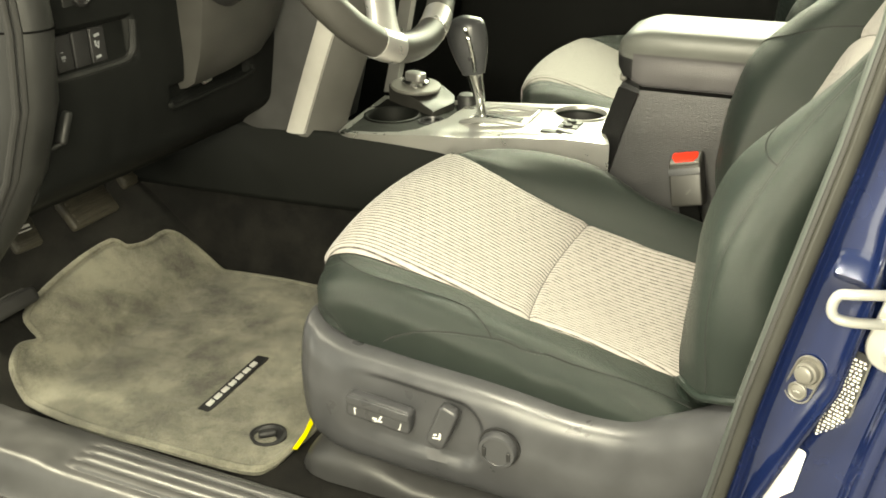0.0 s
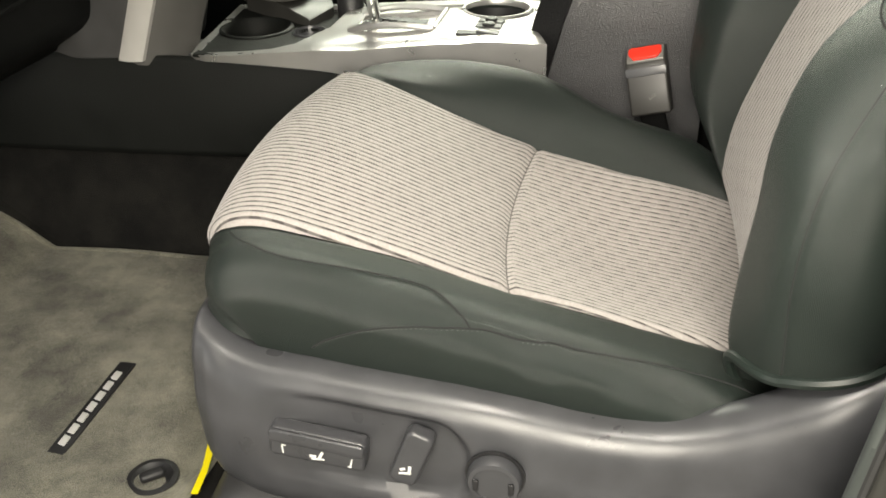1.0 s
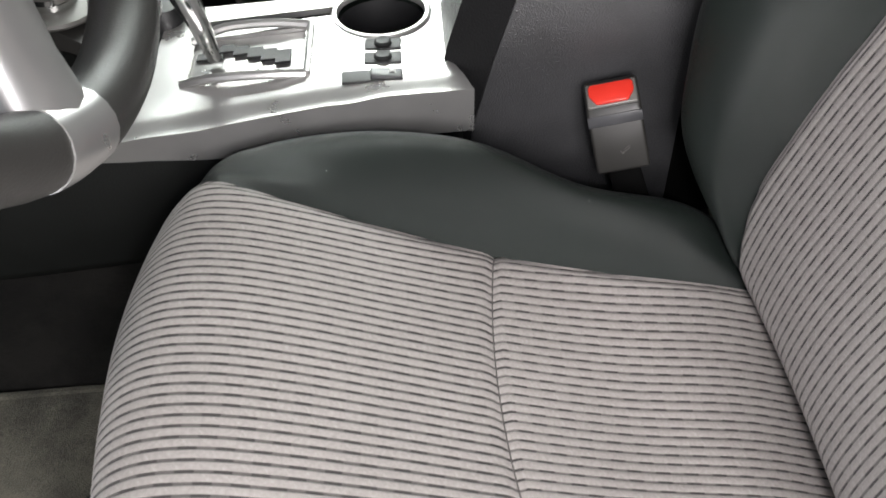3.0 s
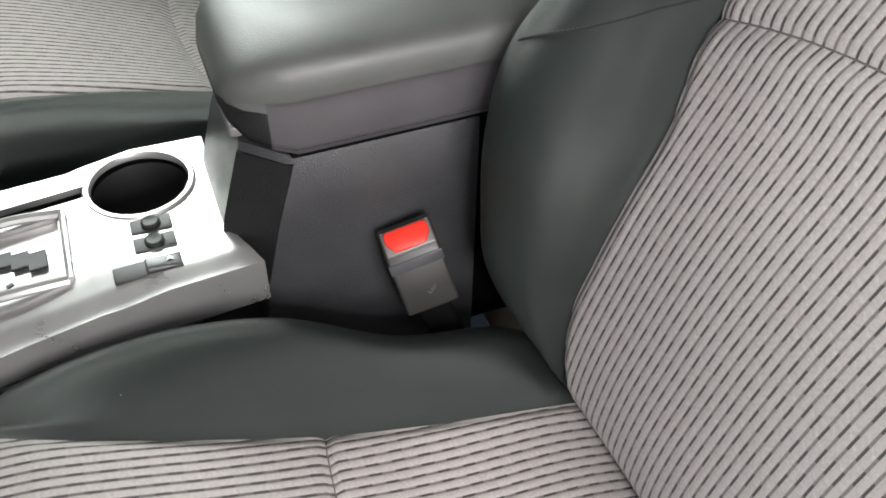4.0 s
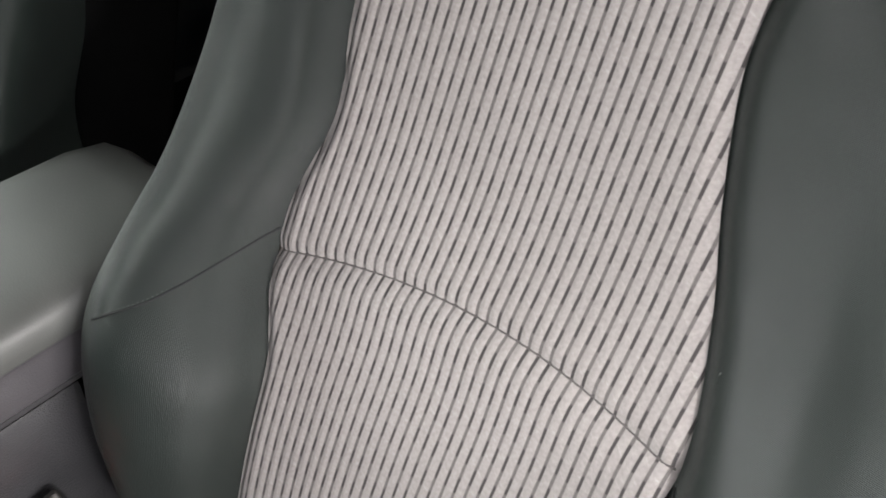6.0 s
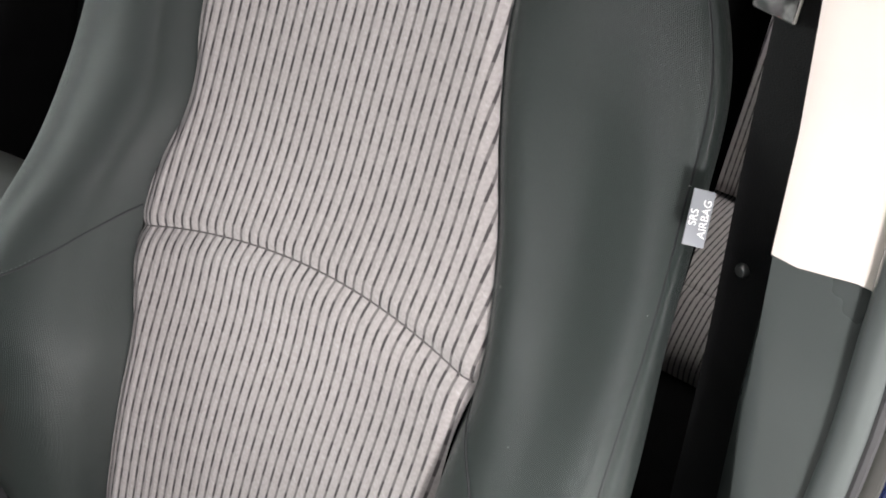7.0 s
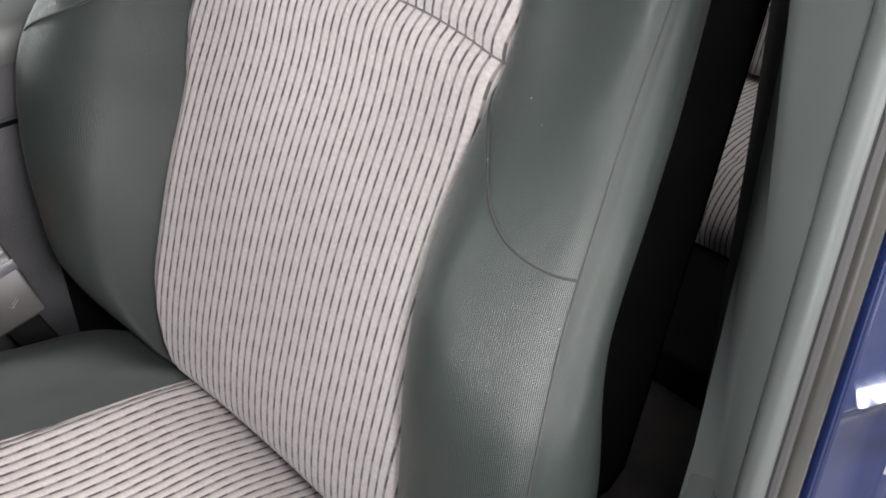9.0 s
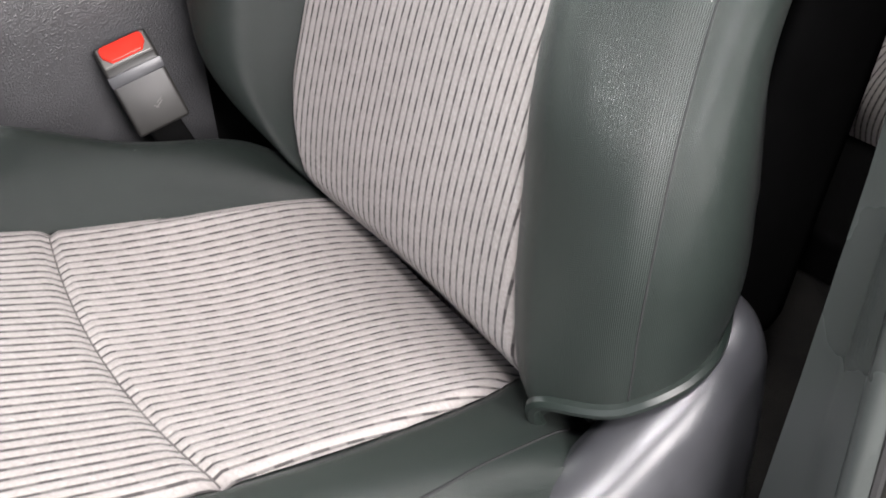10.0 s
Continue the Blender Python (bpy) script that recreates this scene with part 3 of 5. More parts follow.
def stitched(P, ab, parent, lift=0.0, dashed=True):
    """A sewn seam: a dark crease and a row of pale stitches beside it."""
    path = spline(ab, 60)
    pts = on(P, path, lift)
    part("seam", tube(pts, 0.0008, 6), CREASE, parent)
    if not dashed:
        return
    row = on(P, spline(ab, 400), lift + 0.0004)
    bm = bmesh.new()
    run = 0.0
    start = None
    for p, q in zip(row, row[1:]):
        run += (q - p).length
        if start is None:
            start = p
        elif run > 0.0032:
            d = (q - start).normalized()
            side = d.cross(Vector((-0.7, -0.5, 0.5))).normalized() * 0.0016
            m = Matrix.Translation((start + q) / 2 + side) @ d.to_track_quat("X", "Z").to_matrix().to_4x4() @ Matrix.Diagonal((0.0011, 0.00042, 0.00042, 1))
            bmesh.ops.create_icosphere(bm, subdivisions=1, radius=1.0, matrix=m)
            start, run = None, 0.0
    part("stitching", bm, THREAD, parent)


def make_seat(name, m, driver):
    seat = thing(name, "dark grey cloth front seat with pale corded centre panels", "car seat", "front seats")
    hi = 1 if driver else 0
    nu, nv = (246, 70) if hi else (60, 30)
    front = cushion_insert(seam_s, lambda y: 12.0, hi)
    rear = cushion_insert(lambda y: 0.0, seam_s, hi)
    made = [
        part("cushion_front_panel", sheet(front, nu, nv * 2), CORD, seat, "pale grey corded cloth with dark dashes"),
        part("cushion_rear_panel", sheet(rear, nu, nv), CORD_REAR, seat, "pale grey corded cloth with dark dashes"),
        part("cushion_outer_bolster", sheet(cushion_bolster(False), 40, 110), SIDE, seat),
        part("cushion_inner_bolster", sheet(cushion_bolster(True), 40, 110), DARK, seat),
        part("back_lower_panel", sheet(back_insert(False, hi), nu, nv), CORD_BACK, seat, "pale grey corded cloth with dark dashes"),
        part("back_upper_panel", sheet(back_insert(True, hi), nu, nv), CORD_BACK, seat, "pale grey corded cloth with dark dashes"),
        part("back_outer_bolster", sheet(back_bolster(False), 60, 110), SIDE, seat),
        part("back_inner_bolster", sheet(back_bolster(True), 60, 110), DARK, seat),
    ]
    # back shell in near black: the shade behind the backrest is in its colour
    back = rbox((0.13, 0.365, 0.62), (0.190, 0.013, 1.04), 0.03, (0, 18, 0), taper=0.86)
    made.append(part("back_shell", back, VOID, seat, "near-black back shell, coloured for the shade behind the seat"))
    made.append(part("seat_pan", rbox((0.40, 0.38, 0.07), (-0.24, 0.01, 0.665), 0.02), BLACK, seat))
    if not driver:
        for y in (-0.14, 0.15):
            made.append(part("seat_rail", rbox((0.40, 0.03, 0.10), (-0.24, y, 0.590), 0.006), BLACK, seat))
        for o in made:
            o.data.transform(m)
    return seat


driver_seat = make_seat("driver_seat", None, True)
passenger_seat = make_seat("passenger_seat", Matrix.Translation((0, 0.672, 0.030)), False)
OB, IB = back_bolster(False), back_bolster(True)
part("seam", tube(on(back_insert(True), [(0.01 + 0.98 * k / 80, 0.0) for k in range(81)], 0.0002), 0.0009, 6), FOLD, driver_seat)
CO = cushion_bolster(False)
part("seam", tube(on(cushion_insert(seam_s, lambda y: 12.0), [(0.01 + 0.98 * k / 80, 0.0) for k in range(81)], 0.0001), 0.0007, 6), FOLD, driver_seat)
stitched(IB, [(0.01, 0.554), (0.10, 0.542), (0.18, 0.526), (0.256, 0.503), (0.306, 0.486), (0.363, 0.47), (0.43, 0.452)], driver_seat)
stitched(OB, [(0.02, 0.557), (0.144, 0.533), (0.285, 0.499), (0.372, 0.468), (0.43, 0.449), (0.478, 0.437), (0.53, 0.430), (0.60, 0.425)], driver_seat, 0.0, False)
stitched(OB, [(0.60, 0.01), (0.60, 0.25), (0.60, 0.5), (0.60, 0.75), (0.60, 0.95)], driver_seat, -0.0004, False)
stitched(CO, [(0.10, 0.556), (0.28, 0.52), (0.39, 0.485), (0.44, 0.445), (0.435, 0.405), (0.39, 0.36), (0.36, 0.32), (0.372, 0.294), (0.444, 0.276), (0.52, 0.264), (0.565, 0.259)], driver_seat)
stitched(CO, [(0.90, 0.415), (0.875, 0.402), (0.812, 0.368), (0.725, 0.33), (0.638, 0.295), (0.565, 0.259), (0.54, 0.213), (0.47, 0.151), (0.413, 0.114), (0.363, 0.06), (0.35, 0.03)], driver_seat)

skirt = on(OB, spline([(0.22, 0.0), (0.35, 0.0), (0.5, 0.0), (0.65, 0.0), (0.82, 0.0), (1.0, 0.0)], 40), 0.001)
part("back_skirt", tube(skirt, 0.0042, 8), SIDE, driver_seat, "folded dark cloth hem under the backrest")

# Specks of lint caught on the cloth
rnd = random.Random(11)
bm = bmesh.new()
for P, count in ((OB, 15), (IB, 14), (CO, 8), (cushion_bolster(True), 8)):
    for k in range(count):
        p = on(P, [(rnd.uniform(0.1, 0.6), rnd.uniform(0.15, 0.75))], 0.0004)[0]
        r = rnd.uniform(0.00025, 0.0005)
        m = Matrix.Translation(p) @ pose(0, 0, 0, rnd.uniform(0, 180), rnd.uniform(0, 180), 0) @ Matrix.Diagonal((r * rnd.uniform(1, 3), r, r * 0.6, 1))
        bmesh.ops.create_icosphere(bm, subdivisions=1, radius=1.0, matrix=m)
tagged(part("lint", bm, LINT), "tiny white specks of lint on the seat cloth", "lint", kind="stuff")

# Side shield with its switches
SX = [-0.453, -0.447, -0.435, -0.41, -0.345, -0.223, -0.128, -0.095, -0.06, -0.02, 0.0, 0.025, 0.055, 0.078]
S_TOP = keyed(SX, [0.800, 0.806, 0.803, 0.792, 0.783, 0.775, 0.766, 0.769, 0.781, 0.803, 0.815, 0.829, 0.838, 0.800])
S_BOT = keyed(SX, [0.700, 0.685, 0.674, 0.664, 0.657, 0.653, 0.650, 0.650, 0.650, 0.650, 0.650, 0.650, 0.655, 0.690])
S_IN = keyed(SX, [0.038, 0.022, 0.010, 0.002, 0.0, 0.0, 0.0, 0.0, 0.0, 0.0, 0.0, 0.004, 0.014, 0.035])


def shield(a, b):
    x = -0.453 + 0.531 * a
    zt, zb, d = S_TOP(x), S_BOT(x), S_IN(x)
    pts = [(-0.188, zt - 0.012), (-0.198, zt - 0.002), (-0.212, zt), (-0.226, zt - 0.006), (-0.235, zt - 0.020), (-0.239, zt - 0.04), (-0.242, 0.5 * (zt + zb)), (-0.239, zb + 0.02), (-0.230, zb + 0.004), (-0.212, zb), (-0.20, zb + 0.004)]
    k = range(len(pts))
    y = keyed(k, [p[0] for p in pts])(10 * b)
    z = keyed(k, [p[1] for p in pts])(10 * b)
    y += d
    if 0.3 < b < 0.85:
        px, pz = x + 0.318, z - (0.730 - 0.09 * (x + 0.318))
        qx, qz = abs(px) - 0.060, abs(pz) - 0.008
        sd = math.hypot(max(qx, 0), max(qz, 0)) + min(max(qx, qz), 0) - 0.026
        y += 0.0085 * smooth(0.005, -0.005, sd) * smooth(-0.395, -0.325, x)
    return (x, y, z), (x, z)


shell = part("side_shield", sheet(shield, 200, 110), SHELL, driver_seat, "satin grey moulded plastic shield")
TILT_SW = -5.5

sw = part("long_switch", prism(rounded(0.073, 0.027, 0.005), 0.014, bevel=0.003), SHELL, shell, "long grey power seat switch")
sw.data.transform(pose(-0.342, -0.234, 0.733, 90, 0, 0) @ pose(0, 0, 0, 0, 0, TILT_SW))
lip = part("switch_lip", prism(rounded(0.072, 0.011, 0.004), 0.004, (0, 0.008, 0.013), bevel=0.0018), SHELL, sw)
lip.data.transform(pose(-0.342, -0.234, 0.733, 90, 0, 0) @ pose(0, 0, 0, 0, 0, TILT_SW))
rk = part("tilt_switch", prism(rounded(0.021, 0.050, 0.006), 0.013, bevel=0.003), SHELL, shell, "short grey seatback switch")
rk.data.transform(pose(-0.272, -0.234, 0.734, 90, 0, 0) @ pose(0, 0, 0, 0, 0, -20))
kn = part("lumbar_knob", lathe([(0.0185, 0), (0.0195, 0.004), (0.0195, 0.010), (0.0180, 0.013), (0.0150, 0.0135), (0.0145, 0.0125), (0.002, 0.0125)], (-0.212, -0.238, 0.726), (90, 0, 0)), SHELL, shell, "round grey lumbar knob")
part("knob_ring", lathe([(0.0215, 0), (0.0215, 0.002), (0.0196, 0.002), (0.0196, 0)], (-0.212, -0.2405, 0.726), (90, 0, 0), cap=False), BLACK, kn)
for dx in (-0.0125, 0.0125):
    part("finger_mark", rbox((0.004, 0.0016, 0.010), (-0.212 + dx, -0.2515, 0.724), 0.0007), BLACK, kn)


def mark(parent, m, bars, ink=None):
    for x, y, w, h, r in bars:
        bm = rbox((w, h, 0.0004), (x, y, 0), 0.0001, (0, 0, r), 1)
        bm.transform(m)
        part("mark", bm, ink or WHITE, parent, soft=False)


SWM = pose(-0.342, -0.2484, 0.733, 90, 0, 0) @ pose(0, -0.005, 0, 0, 0, TILT_SW)
mark(sw, SWM, [(-0.026, 0, 0.0012, 0.008, 8), (-0.025, 0.004, 0.003, 0.001, 0), (0.026, 0, 0.0012, 0.008, -8), (0.025, -0.004, 0.003, 0.001, 0), (0.001, -0.003, 0.010, 0.0014, 10), (0.003, 0.001, 0.0022, 0.008, -20), (-0.003, -0.001, 0.005, 0.0025, 0)])
RKM = pose(-0.272, -0.2474, 0.734, 90, 0, 0) @ pose(0, 0, 0, 0, 0, -20) @ pose(0, -0.010, 0)
mark(rk, RKM, [(0, -0.003, 0.009, 0.0016, 25), (0.002, 0.001, 0.0022, 0.008, 10), (-0.003, 0.0, 0.004, 0.002, 40)])

# Airbag tag on the outboard seam
tag = part("airbag_tag", rbox((0.0255, 0.0100, 0.0010), (0, 0, 0), 0.0003), GREYTAG, driver_seat, "grey woven airbag tag with white lettering")
TU, TL = Vector((0.0150, 0.0055, 0.0197)).normalized(), Vector((-0.0051, 0.0081, 0.0013))
TN = TU.cross(TL).normalized()
TAGM = Matrix.Translation((0.0980, -0.1945, 1.2165)) @ Matrix((TU, TN.cross(TU), TN)).transposed().to_4x4()
tag.data.transform(TAGM)
words("lettering", "SRS\nAIRBAG", 0.0050, TAGM @ pose(0, 0, 0.0007), WHITE, tag)

# Seat rail cover and carpet tag under the seat
cover_secs = []
for x, zt, w in ((-0.470, 0.606, 0.55), (-0.462, 0.622, 0.75), (-0.448, 0.636, 0.92), (-0.428, 0.643, 1.0), (-0.40, 0.640, 1.0), (-0.36, 0.634, 1.0), (-0.325, 0.618, 0.9), (-0.20, 0.612, 0.8), (0.05, 0.612, 0.8)):
    arc = [(-0.175 - 0.042 * w * math.sin(q), 0.598 + (zt - 0.598) * math.cos(q) ** 0.6) for q in np.linspace(0.0, 1.50, 12)]
    cover_secs.append([Vector((x, -0.135, 0.598)), Vector((x, -0.135, zt))] + [Vector((x, y, z)) for y, z in arc] + [Vector((x, -0.175 - 0.042 * w, 0.598))])
part("rail_cover", loft(cover_secs), SILLP, driver_seat, "dark rounded seat rail cover")
warn = thing("warning_tag", "bright yellow paper tag lying beside the mat under the seat", "tag")
part("leaf", prism([(-0.500, -0.126), (-0.492, -0.128), (-0.482, -0.170), (-0.479, -0.196), (-0.485, -0.197), (-0.489, -0.165)], 0.0008, (0, 0, 0.612), (0, 0, 0), 0), YELLOW, warn, soft=False)

# Buckle beside the seat
buckle = thing("seat_belt_buckle", "dark grey seat belt buckle with a red release button", "seat belt buckle")
BW, BD = Vector((0.040, -0.004, 0.010)).normalized(), Vector((0.012, -0.016, -0.059)).normalized()
BN = BW.cross(BD).normalized()
BD = BN.cross(BW).normalized()
BC = Vector((-0.153, 0.229, 0.880)) + BW * 0.0205
BM = Matrix.Translation(BC) @ Matrix((BW, BN, -BD)).transposed().to_4x4()
if BN.y < 0:
    BM = Matrix.Translation(BC) @ Matrix((BW, -BN, -BD)).transposed().to_4x4()
b0 = prism([(0.0, -0.064), (0.0, -0.014), (0.003, -0.008), (0.0185, 0.006), (0.022, 0.006), (0.023, -0.064)], 0.042, (-0.021, 0, 0), (90, 0, 90), 0.0028)
b0.transform(BM)
house = part("housing", b0, BUCKLE, buckle, "dark grey moulded housing")
b2 = rbox((0.0385, 0.0205, 0.004), (0, 0.0100, -0.0018), 0.0014, (41, 0, 0))
b2.transform(BM)
part("button_rim", b2, SATIN, house, "pale grey frame round the button")
b1 = prism([(-0.0120, -0.0088), (0.0120, -0.0088), (0.0172, -0.0010), (0.0172, 0.0055), (0.0150, 0.0082), (-0.0150, 0.0082), (-0.0172, 0.0055), (-0.0172, -0.0010)], 0.0042, (0, 0.0100, -0.0014), (41, 0, 0), 0.0011)
b1.transform(BM)
part("release_button", b1, RED, house, "red release button")
b4 = rbox((0.027, 0.0020, 0.0012), (0, 0.0088, 0.0010), 0.0004, (41, 0, 0))
b4.transform(BM)
part("press_mark", b4, LETTER, house)
b5 = rbox((0.0424, 0.0016, 0.009), (0, 0.0, -0.0185), 0.0006)
b5.transform(BM)
part("housing_band", b5, SHELL, house)
b3 = rbox((0.026, 0.008, 0.10), (0.004, 0.012, -0.105), 0.003, (0, -6, 0))
b3.transform(BM)
part("stalk", b3, VOID, buckle, "black webbed stalk")
mk = BM @ pose(0.004, -0.0012, -0.046, 90, 0, 0)
mark(house, mk, [(0, 0, 0.008, 0.0006, 30), (0.001, 0.0026, 0.006, 0.0005, 30), (-0.003, -0.001, 0.004, 0.0005, -50)], SATIN)


# ---- centre console ----
console = thing("centre_console", "dark grey centre console with a silver top panel", "centre console")
# Driver-side lower panel
low_prof = [(-1.10, 0.190, 0.86), (-0.80, 0.204, 0.862), (-0.62, 0.217, 0.860), (-0.45, 0.237, 0.852), (-0.245, 0.257, 0.842)]


def low_panel(a, b):
    x, y, z = [f(a * 4) for f in LOWF]
    zz = z - (z - 0.74) * b
    return (x, y + 0.010 * math.sin(math.pi * b) * -0.5 - 0.006 * b, zz), (x, zz)


LOWF = [keyed(range(5), [p[i] for p in low_prof]) for i in range(3)]
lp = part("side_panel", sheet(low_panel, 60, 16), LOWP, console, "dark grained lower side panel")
md = lp.modifiers.new("thickness", "SOLIDIFY")
md.thickness, md.offset = 0.006, 1
part("core", rbox((0.85, 0.10, 0.20), (-0.62, 0.315, 0.735), 0.01), BLACK, console)


# Silver top, with openings cut as a grid of kept cells
def edge_y(x):
    """The driver-side edge of the silver top."""
    return float(np.interp(x, [-0.645, -0.638, -0.62, -0.50, -0.40, -0.30, -0.235], [0.226, 0.214, 0.207, 0.216, 0.232, 0.243, 0.249]))


def far_y(x):
    return float(np.interp(x, [-0.66, -0.50, -0.36, -0.31, -0.25], [0.415, 0.402, 0.395, 0.409, 0.409]))


def top_z(x):
    return float(np.interp(x, [-0.66, -0.58, -0.46, -0.35, -0.235], [0.866, 0.870, 0.880, 0.889, 0.886]))


CUP = (-0.308, 0.363, 0.0375)
CUP2 = (-0.598, 0.314, 0.040)
CUP3 = (-0.527, 0.308, 0.018)


def tray_inside(x, y, grow=0.0):
    """How deep inside the front tray a place lies; the silver runs round it as a thin rim."""
    near = float(np.interp(x, [-0.64, -0.545, -0.52, -0.499], [0.2155, 0.2235, 0.236, 0.294]))
    front = float(np.interp(y, [0.22, 0.40], [-0.628, -0.650]))
    return min(y - near, x - front, 0.398 - y, -0.497 - x) + grow


def opening(x, y):
    """How deep inside an opening of the silver top a place lies (negative outside)."""
    d = CUP[2] + 0.002 - math.hypot(x - CUP[0], y - CUP[1])
    gx, gy = abs(x + 0.418) - 0.047, abs(y - 0.311) - 0.035
    d = max(d, -max(gx, gy))
    d = max(d, -max(abs(x + 0.408) - 0.062, abs(y - 0.367) - 0.007))
    return max(d, tray_inside(x, y))


def settle(bm, inside):
    """Slides the rim of each opening onto its true outline."""
    for v in {v for e in bm.edges if len(e.link_faces) == 1 for v in e.verts}:
        x, y = v.co.x, v.co.y
        d, h = inside(x, y), 0.0004
        if abs(d) < 0.003:
            gx, gy = (inside(x + h, y) - d) / h, (inside(x, y + h) - d) / h
            k = d / max(0.3, gx * gx + gy * gy)
            v.co.x, v.co.y = x - k * gx, y - k * gy


def silver_top():
    bm = bmesh.new()
    nx, ny = 170, 64
    grid = {}

    def vert(i, j):
        if (i, j) not in grid:
            t = j / ny
            x0 = -0.638 - 0.024 * t
            x = x0 + (-0.236 - 0.016 * min(1.0, t / 0.24) - x0) * i / nx
            y = edge_y(x) + (far_y(x) - edge_y(x)) * t
            z = top_z(x) + 0.003 * smooth(0.0, 0.12, t) - 0.003
            z -= 0.004 * smooth(0.30, 0.0, t) * smooth(-0.30, -0.34, x) * smooth(-0.50, -0.44, x)
            grid[i, j] = bm.verts.new((x, y, z))
        return grid[i, j]

    for i in range(nx):
        for j in range(ny):
            t = (j + 0.5) / ny
            x0 = -0.638 - 0.024 * t
            x = x0 + (-0.236 - 0.016 * min(1.0, t / 0.24) - x0) * (i + 0.5) / nx
            y = edge_y(x) + (far_y(x) - edge_y(x)) * (j + 0.5) / ny
            if opening(x, y) < 0:
                bm.faces.new((vert(i, j), vert(i + 1, j), vert(i + 1, j + 1), vert(i, j + 1)))
    settle(bm, opening)
    # the rolled driver-side edge and the walls of the openings
    rim = [e for e in bm.edges if len(e.link_faces) == 1]
    out = bmesh.ops.extrude_edge_only(bm, edges=rim)
    for v in [g for g in out["geom"] if isinstance(g, bmesh.types.BMVert)]:
        x, y, z = v.co
        if y < edge_y(x) + 0.003:
            v.co = (x, y + 0.003, z - 0.006 - 0.036 * smooth(-0.66, -0.32, x))
        else:
            v.co.z -= 0.006
    bmesh.ops.recalc_face_normals(bm, faces=bm.faces[:])
    return bm


top = part("silver_top", silver_top(), SILVER, console, "bright silver painted top panel")
part("lower_trim", tube(spline([(-0.645, 0.226, 0.859), (-0.58, 0.217, 0.858), (-0.45, 0.231, 0.848), (-0.30, 0.249, 0.843), (-0.236, 0.256, 0.843)], 40), 0.0035, 8), SHELL, console)

# Cup holders, tray and lever gate below the openings
part("rear_cup_holder", lathe([(0.0374, -0.006), (0.035, -0.06), (0.0, -0.062)], (CUP[0], CUP[1], 0.885), cap=False), BLACK, console, "black cup holder with a silver rim")
part("cup_rim", lathe([(0.0372, -0.003), (0.0376, 0.000), (0.0385, 0.0018), (0.0415, 0.0020), (0.0435, 0.0)], (CUP[0], CUP[1], 0.888), cap=False), SILVER, console)


def tray_plate():
    bm = bmesh.new()
    grid = {}

    def vert(i, j):
        if (i, j) not in grid:
            grid[i, j] = bm.verts.new((-0.660 + 0.0024 * i, 0.210 + 0.0024 * j, 0.866))
        return grid[i, j]

    for i in range(69):
        for j in range(80):
            x, y = -0.6588 + 0.0024 * i, 0.2112 + 0.0024 * j
            holes = min(math.hypot(x - c[0], y - c[1]) - c[2] for c in (CUP2, CUP3))
            if tray_inside(x, y, 0.006) > 0 and holes > 0:
                bm.faces.new((vert(i, j), vert(i + 1, j), vert(i + 1, j + 1), vert(i, j + 1)))
    out = bmesh.ops.extrude_edge_only(bm, edges=[e for e in bm.edges if len(e.link_faces) == 1])
    for v in [g for g in out["geom"] if isinstance(g, bmesh.types.BMVert)]:
        v.co.z -= 0.004
    bmesh.ops.recalc_face_normals(bm, faces=bm.faces[:])
    return bm


part("front_tray", tray_plate(), LOWP, console, "dark grey front tray with two round wells")
part("front_cup_holder", lathe([(0.0455, -0.001), (0.045, 0.001), (0.042, 0.002), (0.039, -0.001), (0.037, -0.028), (0.0, -0.029)], (CUP2[0], CUP2[1], 0.867), cap=False), LOWP, console, "black front cup holder")
part("coin_well", lathe([(0.0215, -0.001), (0.0212, 0.001), (0.0195, 0.0015), (0.018, -0.002), (0.0165, -0.020), (0.0, -0.021)], (CUP3[0], CUP3[1], 0.867), n=28, cap=False), SHELL, console, "small round well")
pod = [(-0.642, 0.392), (-0.618, 0.376), (-0.548, 0.338), (-0.536, 0.332), (-0.520, 0.380), (-0.530, 0.405), (-0.560, 0.430), (-0.620, 0.438), (-0.640, 0.420)]
pod_z = [0.894, 0.893, 0.878, 0.875, 0.880, 0.884, 0.890, 0.894, 0.895]
pod_c = Vector((-0.585, 0.385, 0))
part("dial_pod", loft([[Vector((x, y, 0.850)) for x, y in pod], [Vector((x, y, z - 0.002)) for (x, y), z in zip(pod, pod_z)], [pod_c + (Vector((x, y, 0)) - pod_c) * 0.965 + Vector((0, 0, z)) for (x, y), z in zip(pod, pod_z)]]), COVER, console, "dark raised pod under the dial")
part("tray_end", lathe([(0.017, 0), (0.017, 0.022), (0.014, 0.027), (0.001, 0.028)], (-0.498, 0.384, 0.866), n=28), BLACK, console, "black rounded tray end")
part("slot_floor", rbox((0.13, 0.02, 0.02), (-0.408, 0.367, 0.862), 0.002), BLACK, console)
gate = part("lever_gate", rbox((0.098, 0.074, 0.012), (-0.418, 0.311, 0.874), 0.004, (0, -4, 0)), SILVER, console, "silver lever gate plate")
for k in range(5):
    part("gate_slot", rbox((0.013, 0.011 + 0.002 * k, 0.002), (-0.436 + 0.012 * k, 0.326 - 0.005 * k, 0.8815 + 0.0008 * k), 0.0005, (0, -4, 0)), BLACK, gate, soft=False)
part("gate_slot", rbox((0.022, 0.010, 0.002), (-0.450, 0.318, 0.8795), 0.0005, (0, -4, 0)), BLACK, gate, soft=False)
for k in range(4):
    part("position_mark", rbox((0.0055, 0.0035, 0.0016), (-0.450 + 0.014 * k, 0.288, 0.8806 + 0.0009 * k), 0.0003, (0, -4, 20)), BLACK, gate, soft=False)
